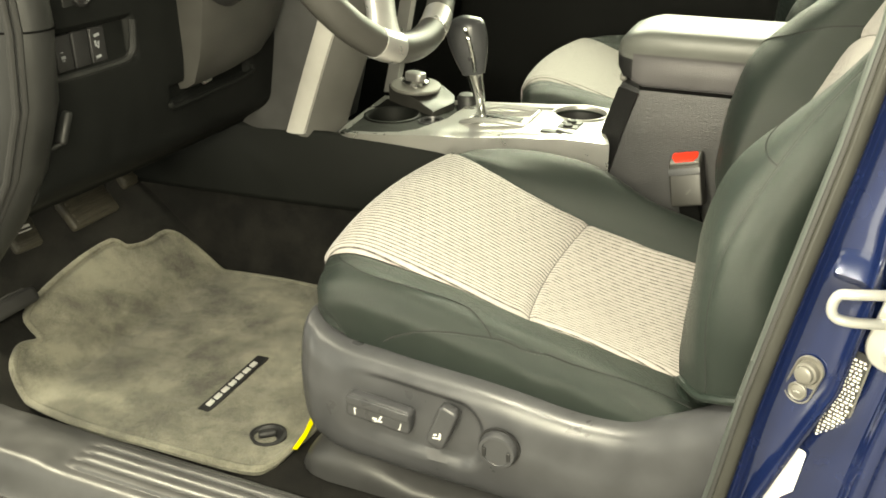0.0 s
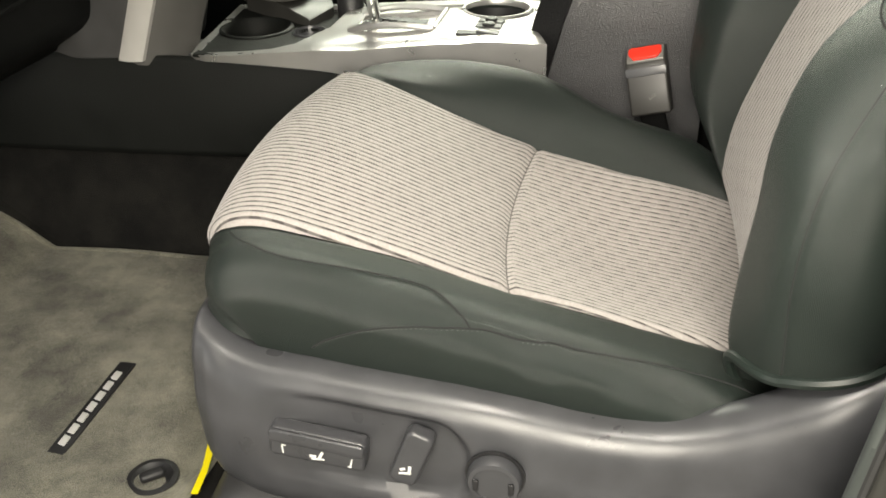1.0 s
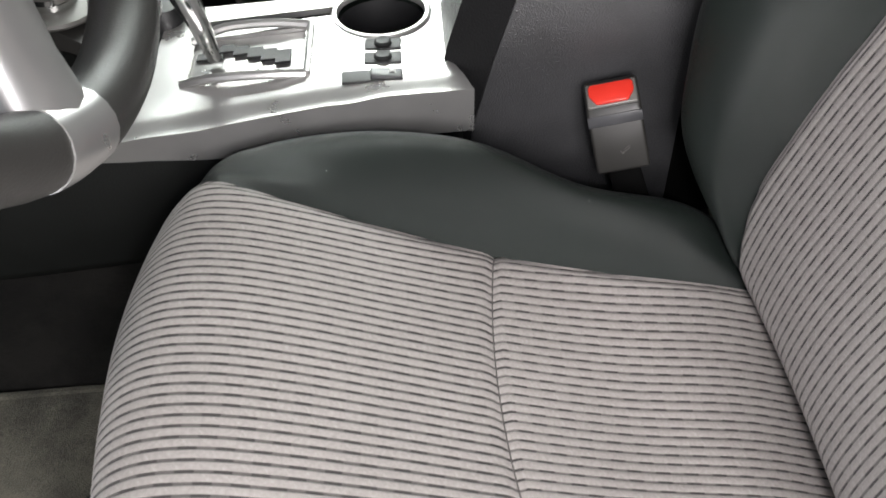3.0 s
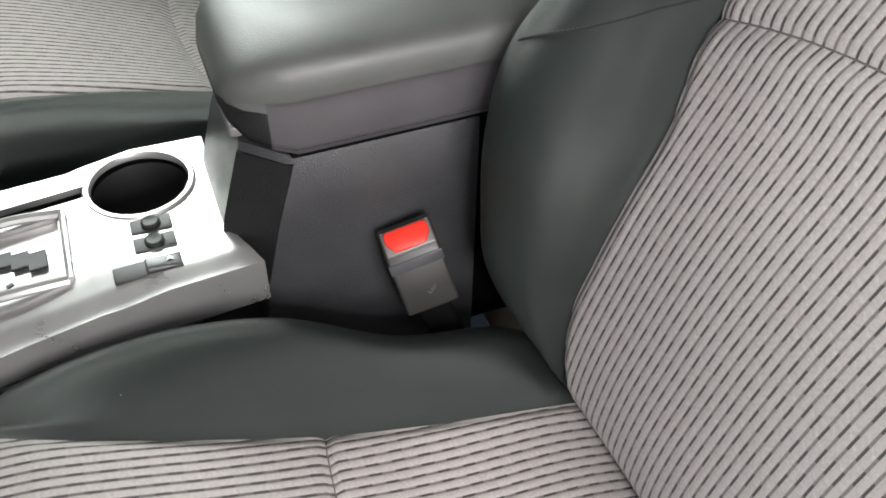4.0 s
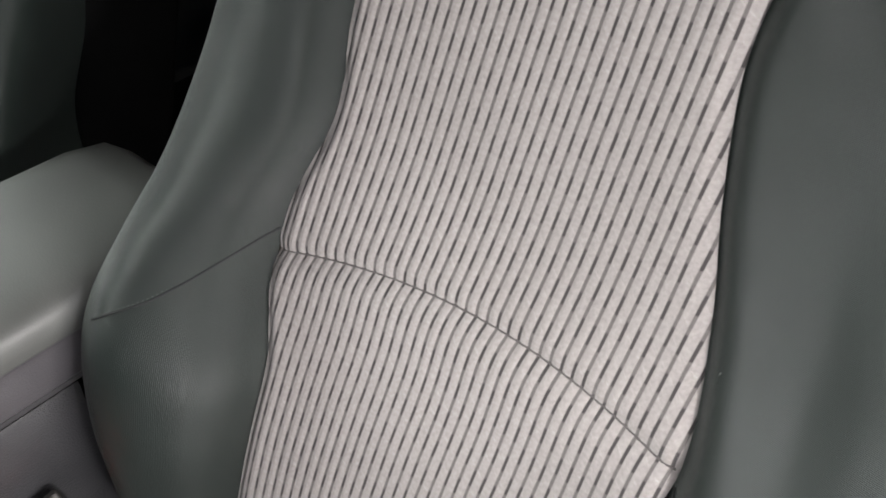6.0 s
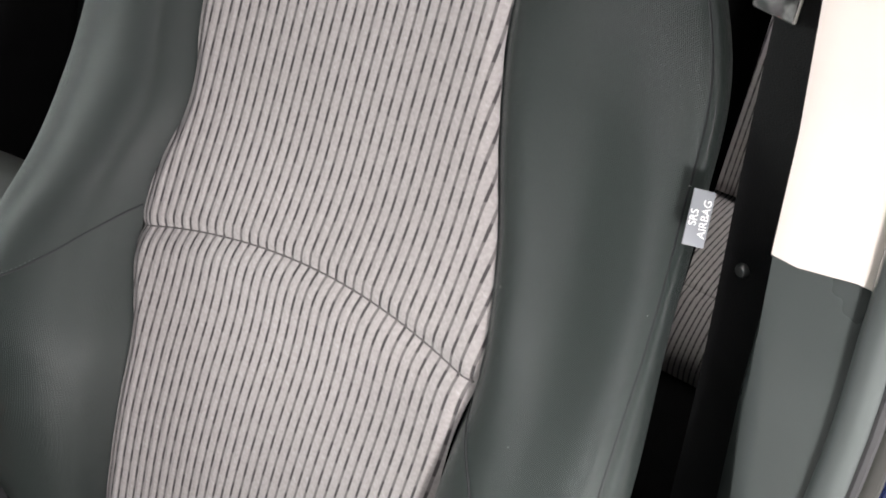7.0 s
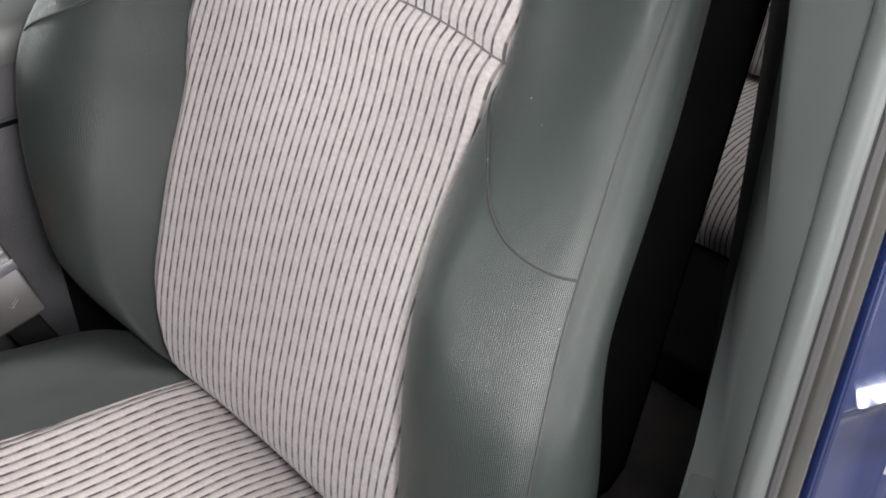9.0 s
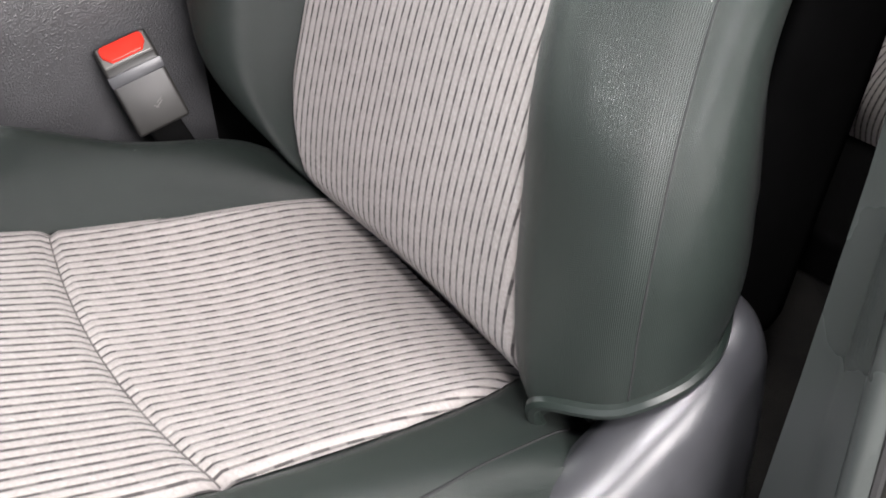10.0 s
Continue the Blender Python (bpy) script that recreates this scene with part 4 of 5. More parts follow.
for s in (-1, 1):
    part("gate_arch", tube(spline([(-0.468, 0.311 + s * 0.032, 0.879), (-0.44, 0.311 + s * 0.038, 0.888), (-0.40, 0.311 + s * 0.039, 0.890), (-0.368, 0.311 + s * 0.037, 0.888)], 24), 0.004, 8), SILVER, gate)
part("gate_end", tube([(-0.367, 0.274, 0.888), (-0.367, 0.31, 0.889), (-0.367, 0.348, 0.889)], 0.003, 8), SILVER, gate)

lever = part("gear_lever", tube(spline([(-0.444, 0.308, 0.884), (-0.449, 0.306, 0.915), (-0.455, 0.304, 0.942), (-0.457, 0.304, 0.952)], 20), lambda t: 0.006 + 0.008 * t, 16), CHROME, console, "chrome gear lever shaft")
knob_secs = []
for t in range(15):
    u = t / 14
    r = 0.0135 + 0.0105 * math.sin(min(1, u * 1.15) * math.pi * 0.62)
    if u > 0.85:
        r *= math.sqrt(max(0.02, 1 - ((u - 0.85) / 0.155) ** 2))
    c = Vector((-0.457, 0.304, 0.948)) + Vector((-0.018, 0.002, 0.082)) * u
    knob_secs.append([c + Vector((1.25 * r * math.cos(2 * math.pi * k / 24), r * math.sin(2 * math.pi * k / 24), 0.2 * r * math.cos(2 * math.pi * k / 24))) for k in range(24)])
part("lever_grip", loft(knob_secs), SHELL, lever, "grey leather lever grip")
part("grip_trim", tube(spline([(-0.450, 0.291, 0.954), (-0.452, 0.284, 0.982), (-0.458, 0.282, 1.006), (-0.468, 0.290, 1.024)], 20), 0.003, 8), CHROME, lever)

for name, y in (("seat_heater_button", 0.3115), ("seat_heater_button", 0.291)):
    b = part(name, rbox((0.030, 0.016, 0.004), (-0.3065, y, 0.8872), 0.001), CAPP, console, "small dark button with a round dimple")
    part("dial_cap", lathe([(0.0072, 0), (0.0072, 0.0025), (0.0055, 0.0035), (0.001, 0.0025)], (-0.3065, y, 0.8888), n=24), CAPP, b)
b = part("rear_window_switch", rbox((0.048, 0.016, 0.004), (-0.315, 0.267, 0.8862), 0.001, (0, 0, 2)), CAPP, console, "dark rocker switch with a white symbol")
part("rocker", rbox((0.025, 0.013, 0.005), (-0.304, 0.2675, 0.8878), 0.0015, (0, 8, 2)), SHELL, b)
mark(b, pose(-0.299, 0.268, 0.8907, 0, 8, 0), [(0, 0, 0.006, 0.0009, 30), (0, 0, 0.006, 0.0009, -30), (0, 0.001, 0.003, 0.003, 0)])

# Drive selector dial
DC = Vector((-0.593, 0.392, 0.892))
dial = part("drive_dial", lathe([(0.040, 0), (0.042, 0.003), (0.040, 0.0055), (0.026, 0.007), (0.002, 0.007)], DC, (3, 4, 0), n=44), SATIN, console, "drive selector dial on a grey disc")
part("dial_collar", lathe([(0.023, 0), (0.023, 0.006), (0.020, 0.009), (0.016, 0.009)], DC + Vector((0, 0, 0.006)), n=32), CHROME, dial)
part("dial_grip", prism(rounded(0.036, 0.022, 0.009), 0.014, DC + Vector((0, 0, 0.012)), (0, 0, 160), 0.003), SILVER, dial)

# Armrest box and lid
box_secs = []
for z, xf, yo in ((0.70, -0.258, 0.262), (0.84, -0.246, 0.260), (0.90, -0.231, 0.259), (0.955, -0.214, 0.258), (0.961, -0.212, 0.260)):
    box_secs.append([Vector(p) for p in ((xf - 0.022, yo + 0.030, z), (xf - 0.022, 0.375, z), (xf, 0.398, z), (-0.066, 0.398, z), (-0.066, yo, z), (xf + 0.014, yo, z), (xf + 0.006, yo + 0.002, z))])
bm = loft(box_secs)
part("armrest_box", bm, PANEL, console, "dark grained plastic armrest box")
# facing over the box's front chamfer, darker than the box sides
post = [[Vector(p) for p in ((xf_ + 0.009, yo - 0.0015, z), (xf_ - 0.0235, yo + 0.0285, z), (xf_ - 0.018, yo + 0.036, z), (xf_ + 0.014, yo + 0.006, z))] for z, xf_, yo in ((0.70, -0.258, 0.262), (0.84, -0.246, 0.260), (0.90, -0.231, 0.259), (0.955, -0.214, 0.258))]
part("corner_post", loft(post), POST, console, "near-black grained facing on the box's front corner", soft=False)
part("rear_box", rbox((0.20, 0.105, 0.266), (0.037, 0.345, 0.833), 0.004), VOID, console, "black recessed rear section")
lid_secs = []
PROF = [(0.0, 0.966), (0.885, 0.966), (0.910, 0.967), (0.935, 0.971), (0.952, 0.985), (0.938, 1.003), (0.960, 1.009), (0.985, 1.020), (0.94, 1.031), (0.80, 1.037), (0.5, 1.040), (0.0, 1.041)]
for x, top_, low_, w in ((-0.243, 0.52, 0.37, 0.45), (-0.239, 0.72, 0.24, 0.62), (-0.230, 0.87, 0.13, 0.80), (-0.216, 0.95, 0.06, 0.93), (-0.20, 1.0, 0.0, 1.0), (-0.15, 1.0, 0.0, 1.0), (-0.05, 1.0, 0.0, 1.0), (0.03, 0.98, 0.0, 0.98), (0.06, 0.9, 0.05, 0.93), (0.075, 0.7, 0.2, 0.85)):
    half = [(0.0765 * w * u, 0.966 + 0.075 * (low_ + (top_ - low_) * (z - 0.966) / 0.075)) for u, z in spline(PROF, 40)]
    ring = [Vector((x, 0.327 - y, z)) for y, z in half] + [Vector((x, 0.327 + y, z)) for y, z in half[-2:0:-1]]
    lid_secs.append(ring)
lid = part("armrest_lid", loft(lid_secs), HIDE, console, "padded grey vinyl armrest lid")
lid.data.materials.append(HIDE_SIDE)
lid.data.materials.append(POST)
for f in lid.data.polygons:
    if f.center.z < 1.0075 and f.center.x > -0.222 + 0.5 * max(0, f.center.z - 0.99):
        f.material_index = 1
    # lower front of the lid in the same near black
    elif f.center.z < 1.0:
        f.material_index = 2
part("lid_gap", rbox((0.29, 0.1400, 0.008), (-0.06, 0.327, 0.9640), 0.002), VOID, console)
part("latch", rbox((0.010, 0.050, 0.010), (-0.234, 0.318, 0.966), 0.003), SATIN, console)


# ---- dashboard ----
dash = thing("dashboard", "dark grey plastic dashboard with knee panel", "dashboard")


def knee(a, b):
    y = -0.245 + 0.46 * a
    z = 1.16 - 0.295 * b
    x = -0.735 - 0.02 * smooth(0.45, 1.0, b) - 0.05 * smooth(0.80, 1.0, b) ** 2 - 0.009 * smooth(0.02, -0.24, y)
    pocket = smooth(-0.218, -0.210, y) * smooth(-0.080, -0.088, y) * smooth(1.026, 1.034, z) * smooth(1.084, 1.076, z)
    slot = smooth(-0.034, -0.026, y) * smooth(0.150, 0.142, y) * smooth(0.954, 0.960, z) * smooth(0.986, 0.980, z)
    x -= 0.010 * pocket + 0.012 * slot
    return (x, y, z), (y, z)


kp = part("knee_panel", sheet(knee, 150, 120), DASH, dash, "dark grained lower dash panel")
kmod = kp.modifiers.new("thickness", "SOLIDIFY")
kmod.thickness, kmod.offset = 0.004, -1
part("pocket_frame", tube(spline([(-0.744, -0.210, 1.028), (-0.741, -0.155, 1.028), (-0.739, -0.106, 1.029), (-0.738, -0.091, 1.034), (-0.737, -0.085, 1.046), (-0.736, -0.082, 1.074)], 30), 0.0045, 8), CAPP, dash, "raised lip of the switch pocket")
for y in (-0.184, -0.158, -0.132):
    sb = part("dash_switch", rbox((0.008, 0.0235, 0.040), (-0.748, y, 1.054), 0.002), BLACK, dash, "black dash switch")
    if y < -0.18:
        mark(sb, pose(-0.7435, y - 0.003, 1.050, 90, 0, 90), [(0, 0, 0.006, 0.0035, 0), (0, -0.0035, 0.003, 0.0016, 0), (-0.001, 0.006, 0.004, 0.0010, 10)], GREYTAG)
    elif y > -0.14:
        mark(sb, pose(-0.7435, y - 0.003, 1.053, 90, 0, 90), [(0.001, 0.012, 0.009, 0.0035, 8), (-0.002, 0.003, 0.003, 0.007, 10), (0.002, 0.001, 0.002, 0.008, -10), (0, -0.012, 0.008, 0.0032, 8)], GREYTAG)
plate = part("mirror_switch", rbox((0.006, 0.050, 0.036), (-0.741, -0.156, 1.120), 0.002), CAPP, dash, "dark switch plate with a round knob")
part("knob", lathe([(0.0125, 0), (0.0125, 0.006), (0.0100, 0.008), (0.0085, 0.006), (0.001, 0.006)], (-0.739, -0.156, 1.113), (0, 90, 0), n=28), BLACK, plate)
part("oval_button", prism(rounded(0.014, 0.006, 0.0028), 0.004, (-0.739, -0.054, 1.009), (90, 0, 90), 0.001), CAPP, dash)
part("hood_release", rbox((0.014, 0.010, 0.038), (-0.740, -0.2085, 0.978), 0.004, (-27, 0, 0)), CAPP, dash, "dark bonnet release handle")
part("hood_release_lip", rbox((0.012, 0.030, 0.005), (-0.741, -0.230, 0.9615), 0.002, (4, 0, 0)), CAPP, dash)
part("slot_lip", tube(spline([(-0.738, -0.032, 0.962), (-0.737, -0.024, 0.954), (-0.737, 0.06, 0.956), (-0.737, 0.140, 0.960), (-0.737, 0.149, 0.970)], 30), 0.004, 8), DASH, dash)
end_secs = []
for z, x in ((1.20, -0.690), (1.10, -0.688), (1.02, -0.700), (0.94, -0.735), (0.87, -0.785), (0.80, -0.85)):
    end_secs.append([Vector((x - 0.045 + 0.05 * math.cos(t) * 0.9, -0.255 + 0.032 * math.sin(t), z)) for t in [2 * math.pi * k / 24 for k in range(24)]])
part("end_cap", loft(end_secs), CAPP, dash, "grey rounded end cap")
part("cap_joint", loft([[Vector((-0.733 + 0.0458 * math.cos(t), -0.255 + 0.0327 * math.sin(t), z)) for t in [2 * math.pi * k / 24 for k in range(24)]] for z in (1.0955, 1.0975)]), VOID, dash)
for dy in (-0.017, -0.006):
    part("end_bead", tube([Vector((x - 0.003, -0.272 + dy, z)) for z, x in ((1.20, -0.700), (1.10, -0.698), (1.02, -0.710), (0.94, -0.745), (0.87, -0.795))], 0.004, 8), RUBBER, dash)

cover = []
for y, w in ((-0.005, 0.2), (0.0, 0.8), (0.02, 0.98), (0.08, 1.0), (0.14, 1.0), (0.19, 0.9), (0.215, 0.6)):
    cover.append([Vector((-0.745 + d * w, y, z + 0.014 + 0.05 * y + 0.45 * max(0.0, y - 0.13))) for d, z in ((0, 0.965), (0.012, 0.958), (0.028, 0.966), (0.045, 1.0), (0.06, 1.06), (0.07, 1.16), (0, 1.16))])
part("column_cover", loft(cover), COVER, dash, "smooth grey panel under the steering column")
part("cover_clip", rbox((0.006, 0.018, 0.006), (-0.738, 0.045, 0.972), 0.002, (8, 0, 0)), METAL, dash)
part("dash_upper", rbox((0.50, 1.30, 0.12), (-0.98, 0.42, 1.20), 0.03), DASH, dash)
part("glovebox", rbox((0.30, 0.62, 0.30), (-0.93, 0.76, 1.02), 0.03), DASH, dash)

# Centre stack with its silver corner strip
stack = part("centre_side", prism([(-0.95, 0.845), (-0.722, 0.858), (-0.659, 1.02), (-0.63, 1.10), (-0.95, 1.10)], 0.012, (0, 0.216, 0), (90, 0, 0), 0.002), SILLP, dash, "dark side of the centre stack")
strip = []
for z, x in ((0.856, -0.724), (0.90, -0.707), (0.96, -0.684), (1.02, -0.660), (1.08, -0.637), (1.12, -0.622)):
    strip.append([Vector(p) for p in ((x, 0.203, z), (x + 0.014, 0.199, z), (x + 0.030, 0.203, z), (x + 0.032, 0.212, z), (x, 0.212, z))])
part("silver_strip", loft(strip), STRIPP, dash, "satin silver trim strip")
face = []
for z, x in ((0.850, -0.692), (0.90, -0.675), (1.0, -0.636), (1.12, -0.590)):
    face.append([Vector(p) for p in ((x, 0.208, z), (x + 0.035, 0.225, z), (x + 0.045, 0.245, z), (x - 0.05, 0.245, z), (x - 0.05, 0.208, z))])
part("stack_corner", loft(face), STACKP, dash, "grey rear corner of the stack")
part("stack_face", rbox((0.10, 0.19, 0.30), (-0.735, 0.335, 0.98), 0.01, (0, 14, 0)), BLACK, dash)
strip2 = [[Vector((x + d, y, z)) for d, y in ((0, 0.408), (0.022, 0.404), (0.024, 0.418), (0, 0.42))] for z, x in ((0.875, -0.66), (0.96, -0.64), (1.08, -0.615))]
part("silver_strip", loft(strip2), SILVER, dash)

# ---- steering wheel ----
wheel = thing("steering_wheel", "dark grey leather steering wheel with silver spoke trim", "steering wheel")
WC, WR = Vector((-0.504, 0.042, 1.211)), 0.183
wu = Vector((-0.42, 0, 0.907)).normalized()
ws = Vector((0, 1, 0))
ring = [WC + WR * (math.cos(2 * math.pi * k / 96) * ws + math.sin(2 * math.pi * k / 96) * wu) for k in range(96)]
part("rim", tube(ring, 0.0178, 18, closed=True), WHEELP, wheel, "grey leather rim")
wn_ = ws.cross(wu)
for ang in (-112, -68):
    c, s = math.cos(radians(ang)), math.sin(radians(ang))
    d = ws * c + wu * s
    q = ws * -s + wu * c
    secs = []
    for r, w, h in ((0.055, 0.030, 0.012), (0.10, 0.024, 0.012), (0.15, 0.023, 0.013), (0.168, 0.026, 0.015), (0.180, 0.028, 0.0165)):
        o = WC + d * r + wn_ * (0.02 * (1 - r / 0.18))
        secs.append([o + q * (w * math.cos(2 * math.pi * k / 16)) + wn_ * (h * math.sin(2 * math.pi * k / 16)) for k in range(16)])
    part("spoke", loft(secs), SILVER, wheel, "satin silver lower spoke")
for ang in (-112, -68):
    arc = [WC + WR * (math.cos(radians(ang + d)) * ws + math.sin(radians(ang + d)) * wu) for d in np.linspace(-6, 6, 16)]
    part("rim_collar", tube(arc, 0.0184, 18), SILVER, wheel, "satin silver rim collar")
part("hub", lathe([(0.0, 0.02), (0.06, 0.018), (0.078, 0.0), (0.07, -0.04), (0.05, -0.06)], (0, 0, 0), n=32), WHEELP, wheel)
hub = wheel.children[-1]
hub.data.transform(Matrix.Translation(WC) @ Matrix((ws, wu, wn_)).transposed().to_4x4())
part("column", tube([WC - wn_ * 0.04, WC - wn_ * 0.22], 0.05, 24), BLACK, wheel)


# ---- pedals ----
def pedal(name, label, w, h, at, turn, ribs):
    p = thing(name, label, "pedal")
    base = rbox((w, h, 0.014), (0, 0, 0), 0.005)
    base.transform(pose(*at, *turn))
    part("pad", base, PEDAL, p)
    for k in range(ribs):
        r = rbox((w * 0.82, h * 0.5 / ribs, 0.003), (0, h * ((k + 0.5) / ribs - 0.5) * 0.85, 0.008), 0.001)
        r.transform(pose(*at, *turn))
        part("tread", r, PEDAL, p)
    arm = tube([Vector(at) + Vector((-0.01, 0, 0.0)), Vector(at) + Vector((-0.05, 0.005, 0.10)), Vector(at) + Vector((-0.06, 0.005, 0.26))], 0.009, 8)
    part("arm", arm, BLACK, p)
    return p


pedal("brake_pedal", "black rubber brake pedal with raised treads", 0.092, 0.048, (-0.95, 0.006, 0.771), (52, 0, 90), 4)
pedal("accelerator_pedal", "black rubber accelerator pedal with ribs", 0.032, 0.055, (-0.972, 0.108, 0.790), (58, 0, 90), 4)
pk = pedal("parking_brake_pedal", "grey parking brake pedal with ribbed pad", 0.042, 0.045, (-0.95, -0.117, 0.776), (60, 0, 82), 5)
mark(pk, pose(-0.9415, -0.120, 0.790, 60, 0, 82), [(0, 0, 0.020, 0.004, 0), (0, -0.006, 0.020, 0.002, 0)])
foot = thing("footrest", "black ribbed rubber footrest beside the mat", "footrest")
FM = pose(-0.972, -0.172, 0.664, 0, -28, 0)
fr = prism(rounded(0.130, 0.082, 0.014), 0.022, bevel=0.006)
fr.transform(FM)
pad = part("pad", fr, RUBBER, foot, "worn black rubber pad")
for k in range(5):
    r = rbox((0.008, 0.062, 0.004), (-0.045 + 0.0225 * k, 0, 0.023), 0.0015)
    r.transform(FM)
    part("tread", r, RUBBER, pad)

# ---- floor mat ----
mat = thing("floor_mat", "worn olive-grey carpet floor mat with a badge strip", "floor mat")
MAT_EDGE = [(-0.492, 0.06), (-0.492, -0.06), (-0.494, -0.160), (-0.498, -0.222), (-0.53, -0.244), (-0.67, -0.252), (-0.80, -0.248), (-0.885, -0.226), (-0.915, -0.19), (-0.912, -0.155), (-0.945, -0.140), (-0.965, -0.04), (-0.970, 0.055), (-0.953, 0.075), (-0.945, 0.11), (-0.944, 0.160), (-0.915, 0.178), (-0.86, 0.183), (-0.70, 0.190), (-0.56, 0.193), (-0.50, 0.15)]


def mat_z(x, y):
    z = FLOOR_Z + 0.013 + max(0, -0.86 - x) * 0.80
    return z + 0.004 * noise.noise((x * 7, y * 7, 5)) + 0.006 * smooth(-0.15, -0.2, y) * smooth(-0.9, -0.8, x)


def mat_mesh(grow, drop):
    bm = bmesh.new()
    edge = spline(MAT_EDGE + MAT_EDGE[:1], 160)[:-1]
    c = (-0.74, -0.02)
    rows = []
    for k in range(26):
        u = k / 25 * (1 + grow)
        rows.append([bm.verts.new((c[0] + (x - c[0]) * u, c[1] + (y - c[1]) * u, 0)) for x, y in edge])
    for a, b in zip(rows[1:], rows[2:]):
        for k in range(len(a)):
            q = (k + 1) % len(a)
            bm.faces.new((a[k], a[q], b[q], b[k]))
    mid = bm.verts.new((c[0], c[1], 0))
    for k in range(len(edge)):
        bm.faces.new((mid, rows[1][k], rows[1][(k + 1) % len(edge)]))
    for v in rows[0]:
        bm.verts.remove(v)
    for v in bm.verts:
        v.co.z = mat_z(v.co.x, v.co.y) - drop
    low = [bm.verts.new(v.co - Vector((0, 0, 0.012))) for v in rows[-1]]
    for k in range(len(low)):
        q = (k + 1) % len(low)
        bm.faces.new((rows[-1][k], rows[-1][q], low[q], low[k]))
    bmesh.ops.recalc_face_normals(bm, faces=bm.faces[:])
    return bm


part("carpet", mat_mesh(0.0, 0.0), MATPILE, mat)
bind = spline(MAT_EDGE + MAT_EDGE[:1], 200)[:-1]
part("binding", tube([Vector((x, y, mat_z(x, y) - 0.003)) for x, y in bind], 0.0055, 8, closed=True), MATPILE, mat)
BADGE = Matrix.Translation((-0.635, -0.102, 0)) @ pose(0, 0, 0, 0, 0, 91)
bz = mat_z(-0.633, -0.11) + 0.001
bm = rbox((0.142, 0.018, 0.003), (0, 0, bz), 0.001)
bm.transform(BADGE)
badge = part("badge_strip", bm, BLACK, mat, "dark badge strip with raised silver bars")
for k in range(7):
    bm = rbox((0.0125, 0.0075, 0.002), (-0.052 + 0.0165 * k, 0, bz + 0.002), 0.0007)
    bm.transform(BADGE @ Matrix(((1, 0.25, 0, 0), (0, 1, 0, 0), (0, 0, 1, 0), (0, 0, 0, 1))))
    part("raised_bar", bm, LETTER, badge)
for x, y in ((-0.530, -0.181), (-0.560, 0.062)):
    z = mat_z(x, y)
    g = part("eyelet", lathe([(0.023, -0.002), (0.023, 0.002), (0.018, 0.003), (0.014, 0.000), (0.010, -0.001), (0.002, -0.001)], (x, y, z), n=32), BLACK, mat, "black plastic eyelet")
    part("hook", rbox((0.022, 0.010, 0.008), (x, y, z + 0.004), 0.003, (0, 0, 40)), BLACK, g)


# ---- the door pillar ----
def xf(z):
    """The pillar's front edge, leaning rearward as it rises."""
    return float(np.interp(z, [0.55, 0.65, 0.75, 0.80, 0.886, 0.976, 1.08, 1.16, 1.24, 1.34, 1.80], [-0.075, -0.045, -0.023, -0.0145, -0.002, 0.0145, 0.0345, 0.047, 0.054, 0.063, 0.13]))


PZ = [0.60, 0.68, 0.76, 0.85, 0.95, 1.05, 1.15, 1.2345]
PZ2 = [1.2365, 1.28, 1.35, 1.45, 1.60, 1.78]


def trim_edge(z):
    return float(np.interp(z, [0.60, 0.65, 0.80, 0.95, 1.10, 1.22], [-0.345, -0.338, -0.319, -0.304, -0.294, -0.289]))


def trim_bend(z):
    return float(np.interp(z, [0.60, 0.80, 0.93, 1.05, 1.22], [-0.306, -0.291, -0.283, -0.278, -0.271]))


def trim_corner(z):
    return float(np.interp(z, [0.60, 0.65, 0.76, 0.90, 1.05, 1.22], [-0.250, -0.254, -0.264, -0.268, -0.260, -0.238]))


def corner_off(z):
    """How far behind the front edge the trim's inner corner lies."""
    return float(np.interp(z, [0.60, 0.65, 0.80, 0.95, 1.10, 1.23], [0.050, 0.046, 0.026, 0.0215, 0.0215, 0.025]))


def pillar_ring(z, out=0.0):
    x = xf(z)
    s = 0.06 * smooth(1.15, 1.65, z)
    ye, yb = trim_edge(z), trim_bend(z)
    low = [(0.0068, ye - 0.0055), (0.0040, ye - 0.002), (0.0035, ye + 0.0025), (0.0060, ye + 0.0075), (0.0165, yb), (0.0190, yb + 0.003), (corner_off(z), trim_corner(z)), (0.15, trim_corner(z) - 0.003), (0.17, ye), (0.02, ye - 0.003)]
    high = [(0.006, -0.289), (0.010, -0.288), (0.018 + out, -0.284), (0.0205 + out, -0.272), (0.021 + out, -0.250), (0.026 + out, -0.238), (0.05, -0.234), (0.15, -0.238), (0.17, -0.290), (0.02, -0.292)]
    t = smooth(0.98, 1.22, z)
    ring = [Vector((x + a[0] + (b[0] - a[0]) * t, a[1] + (b[1] - a[1]) * t + s, z)) for a, b in zip(low, high)]
    if 1.225 < z < 1.245:
        for v in ring:
            v.z -= 0.2 * max(0.0, v.y + 0.272)
    return ring


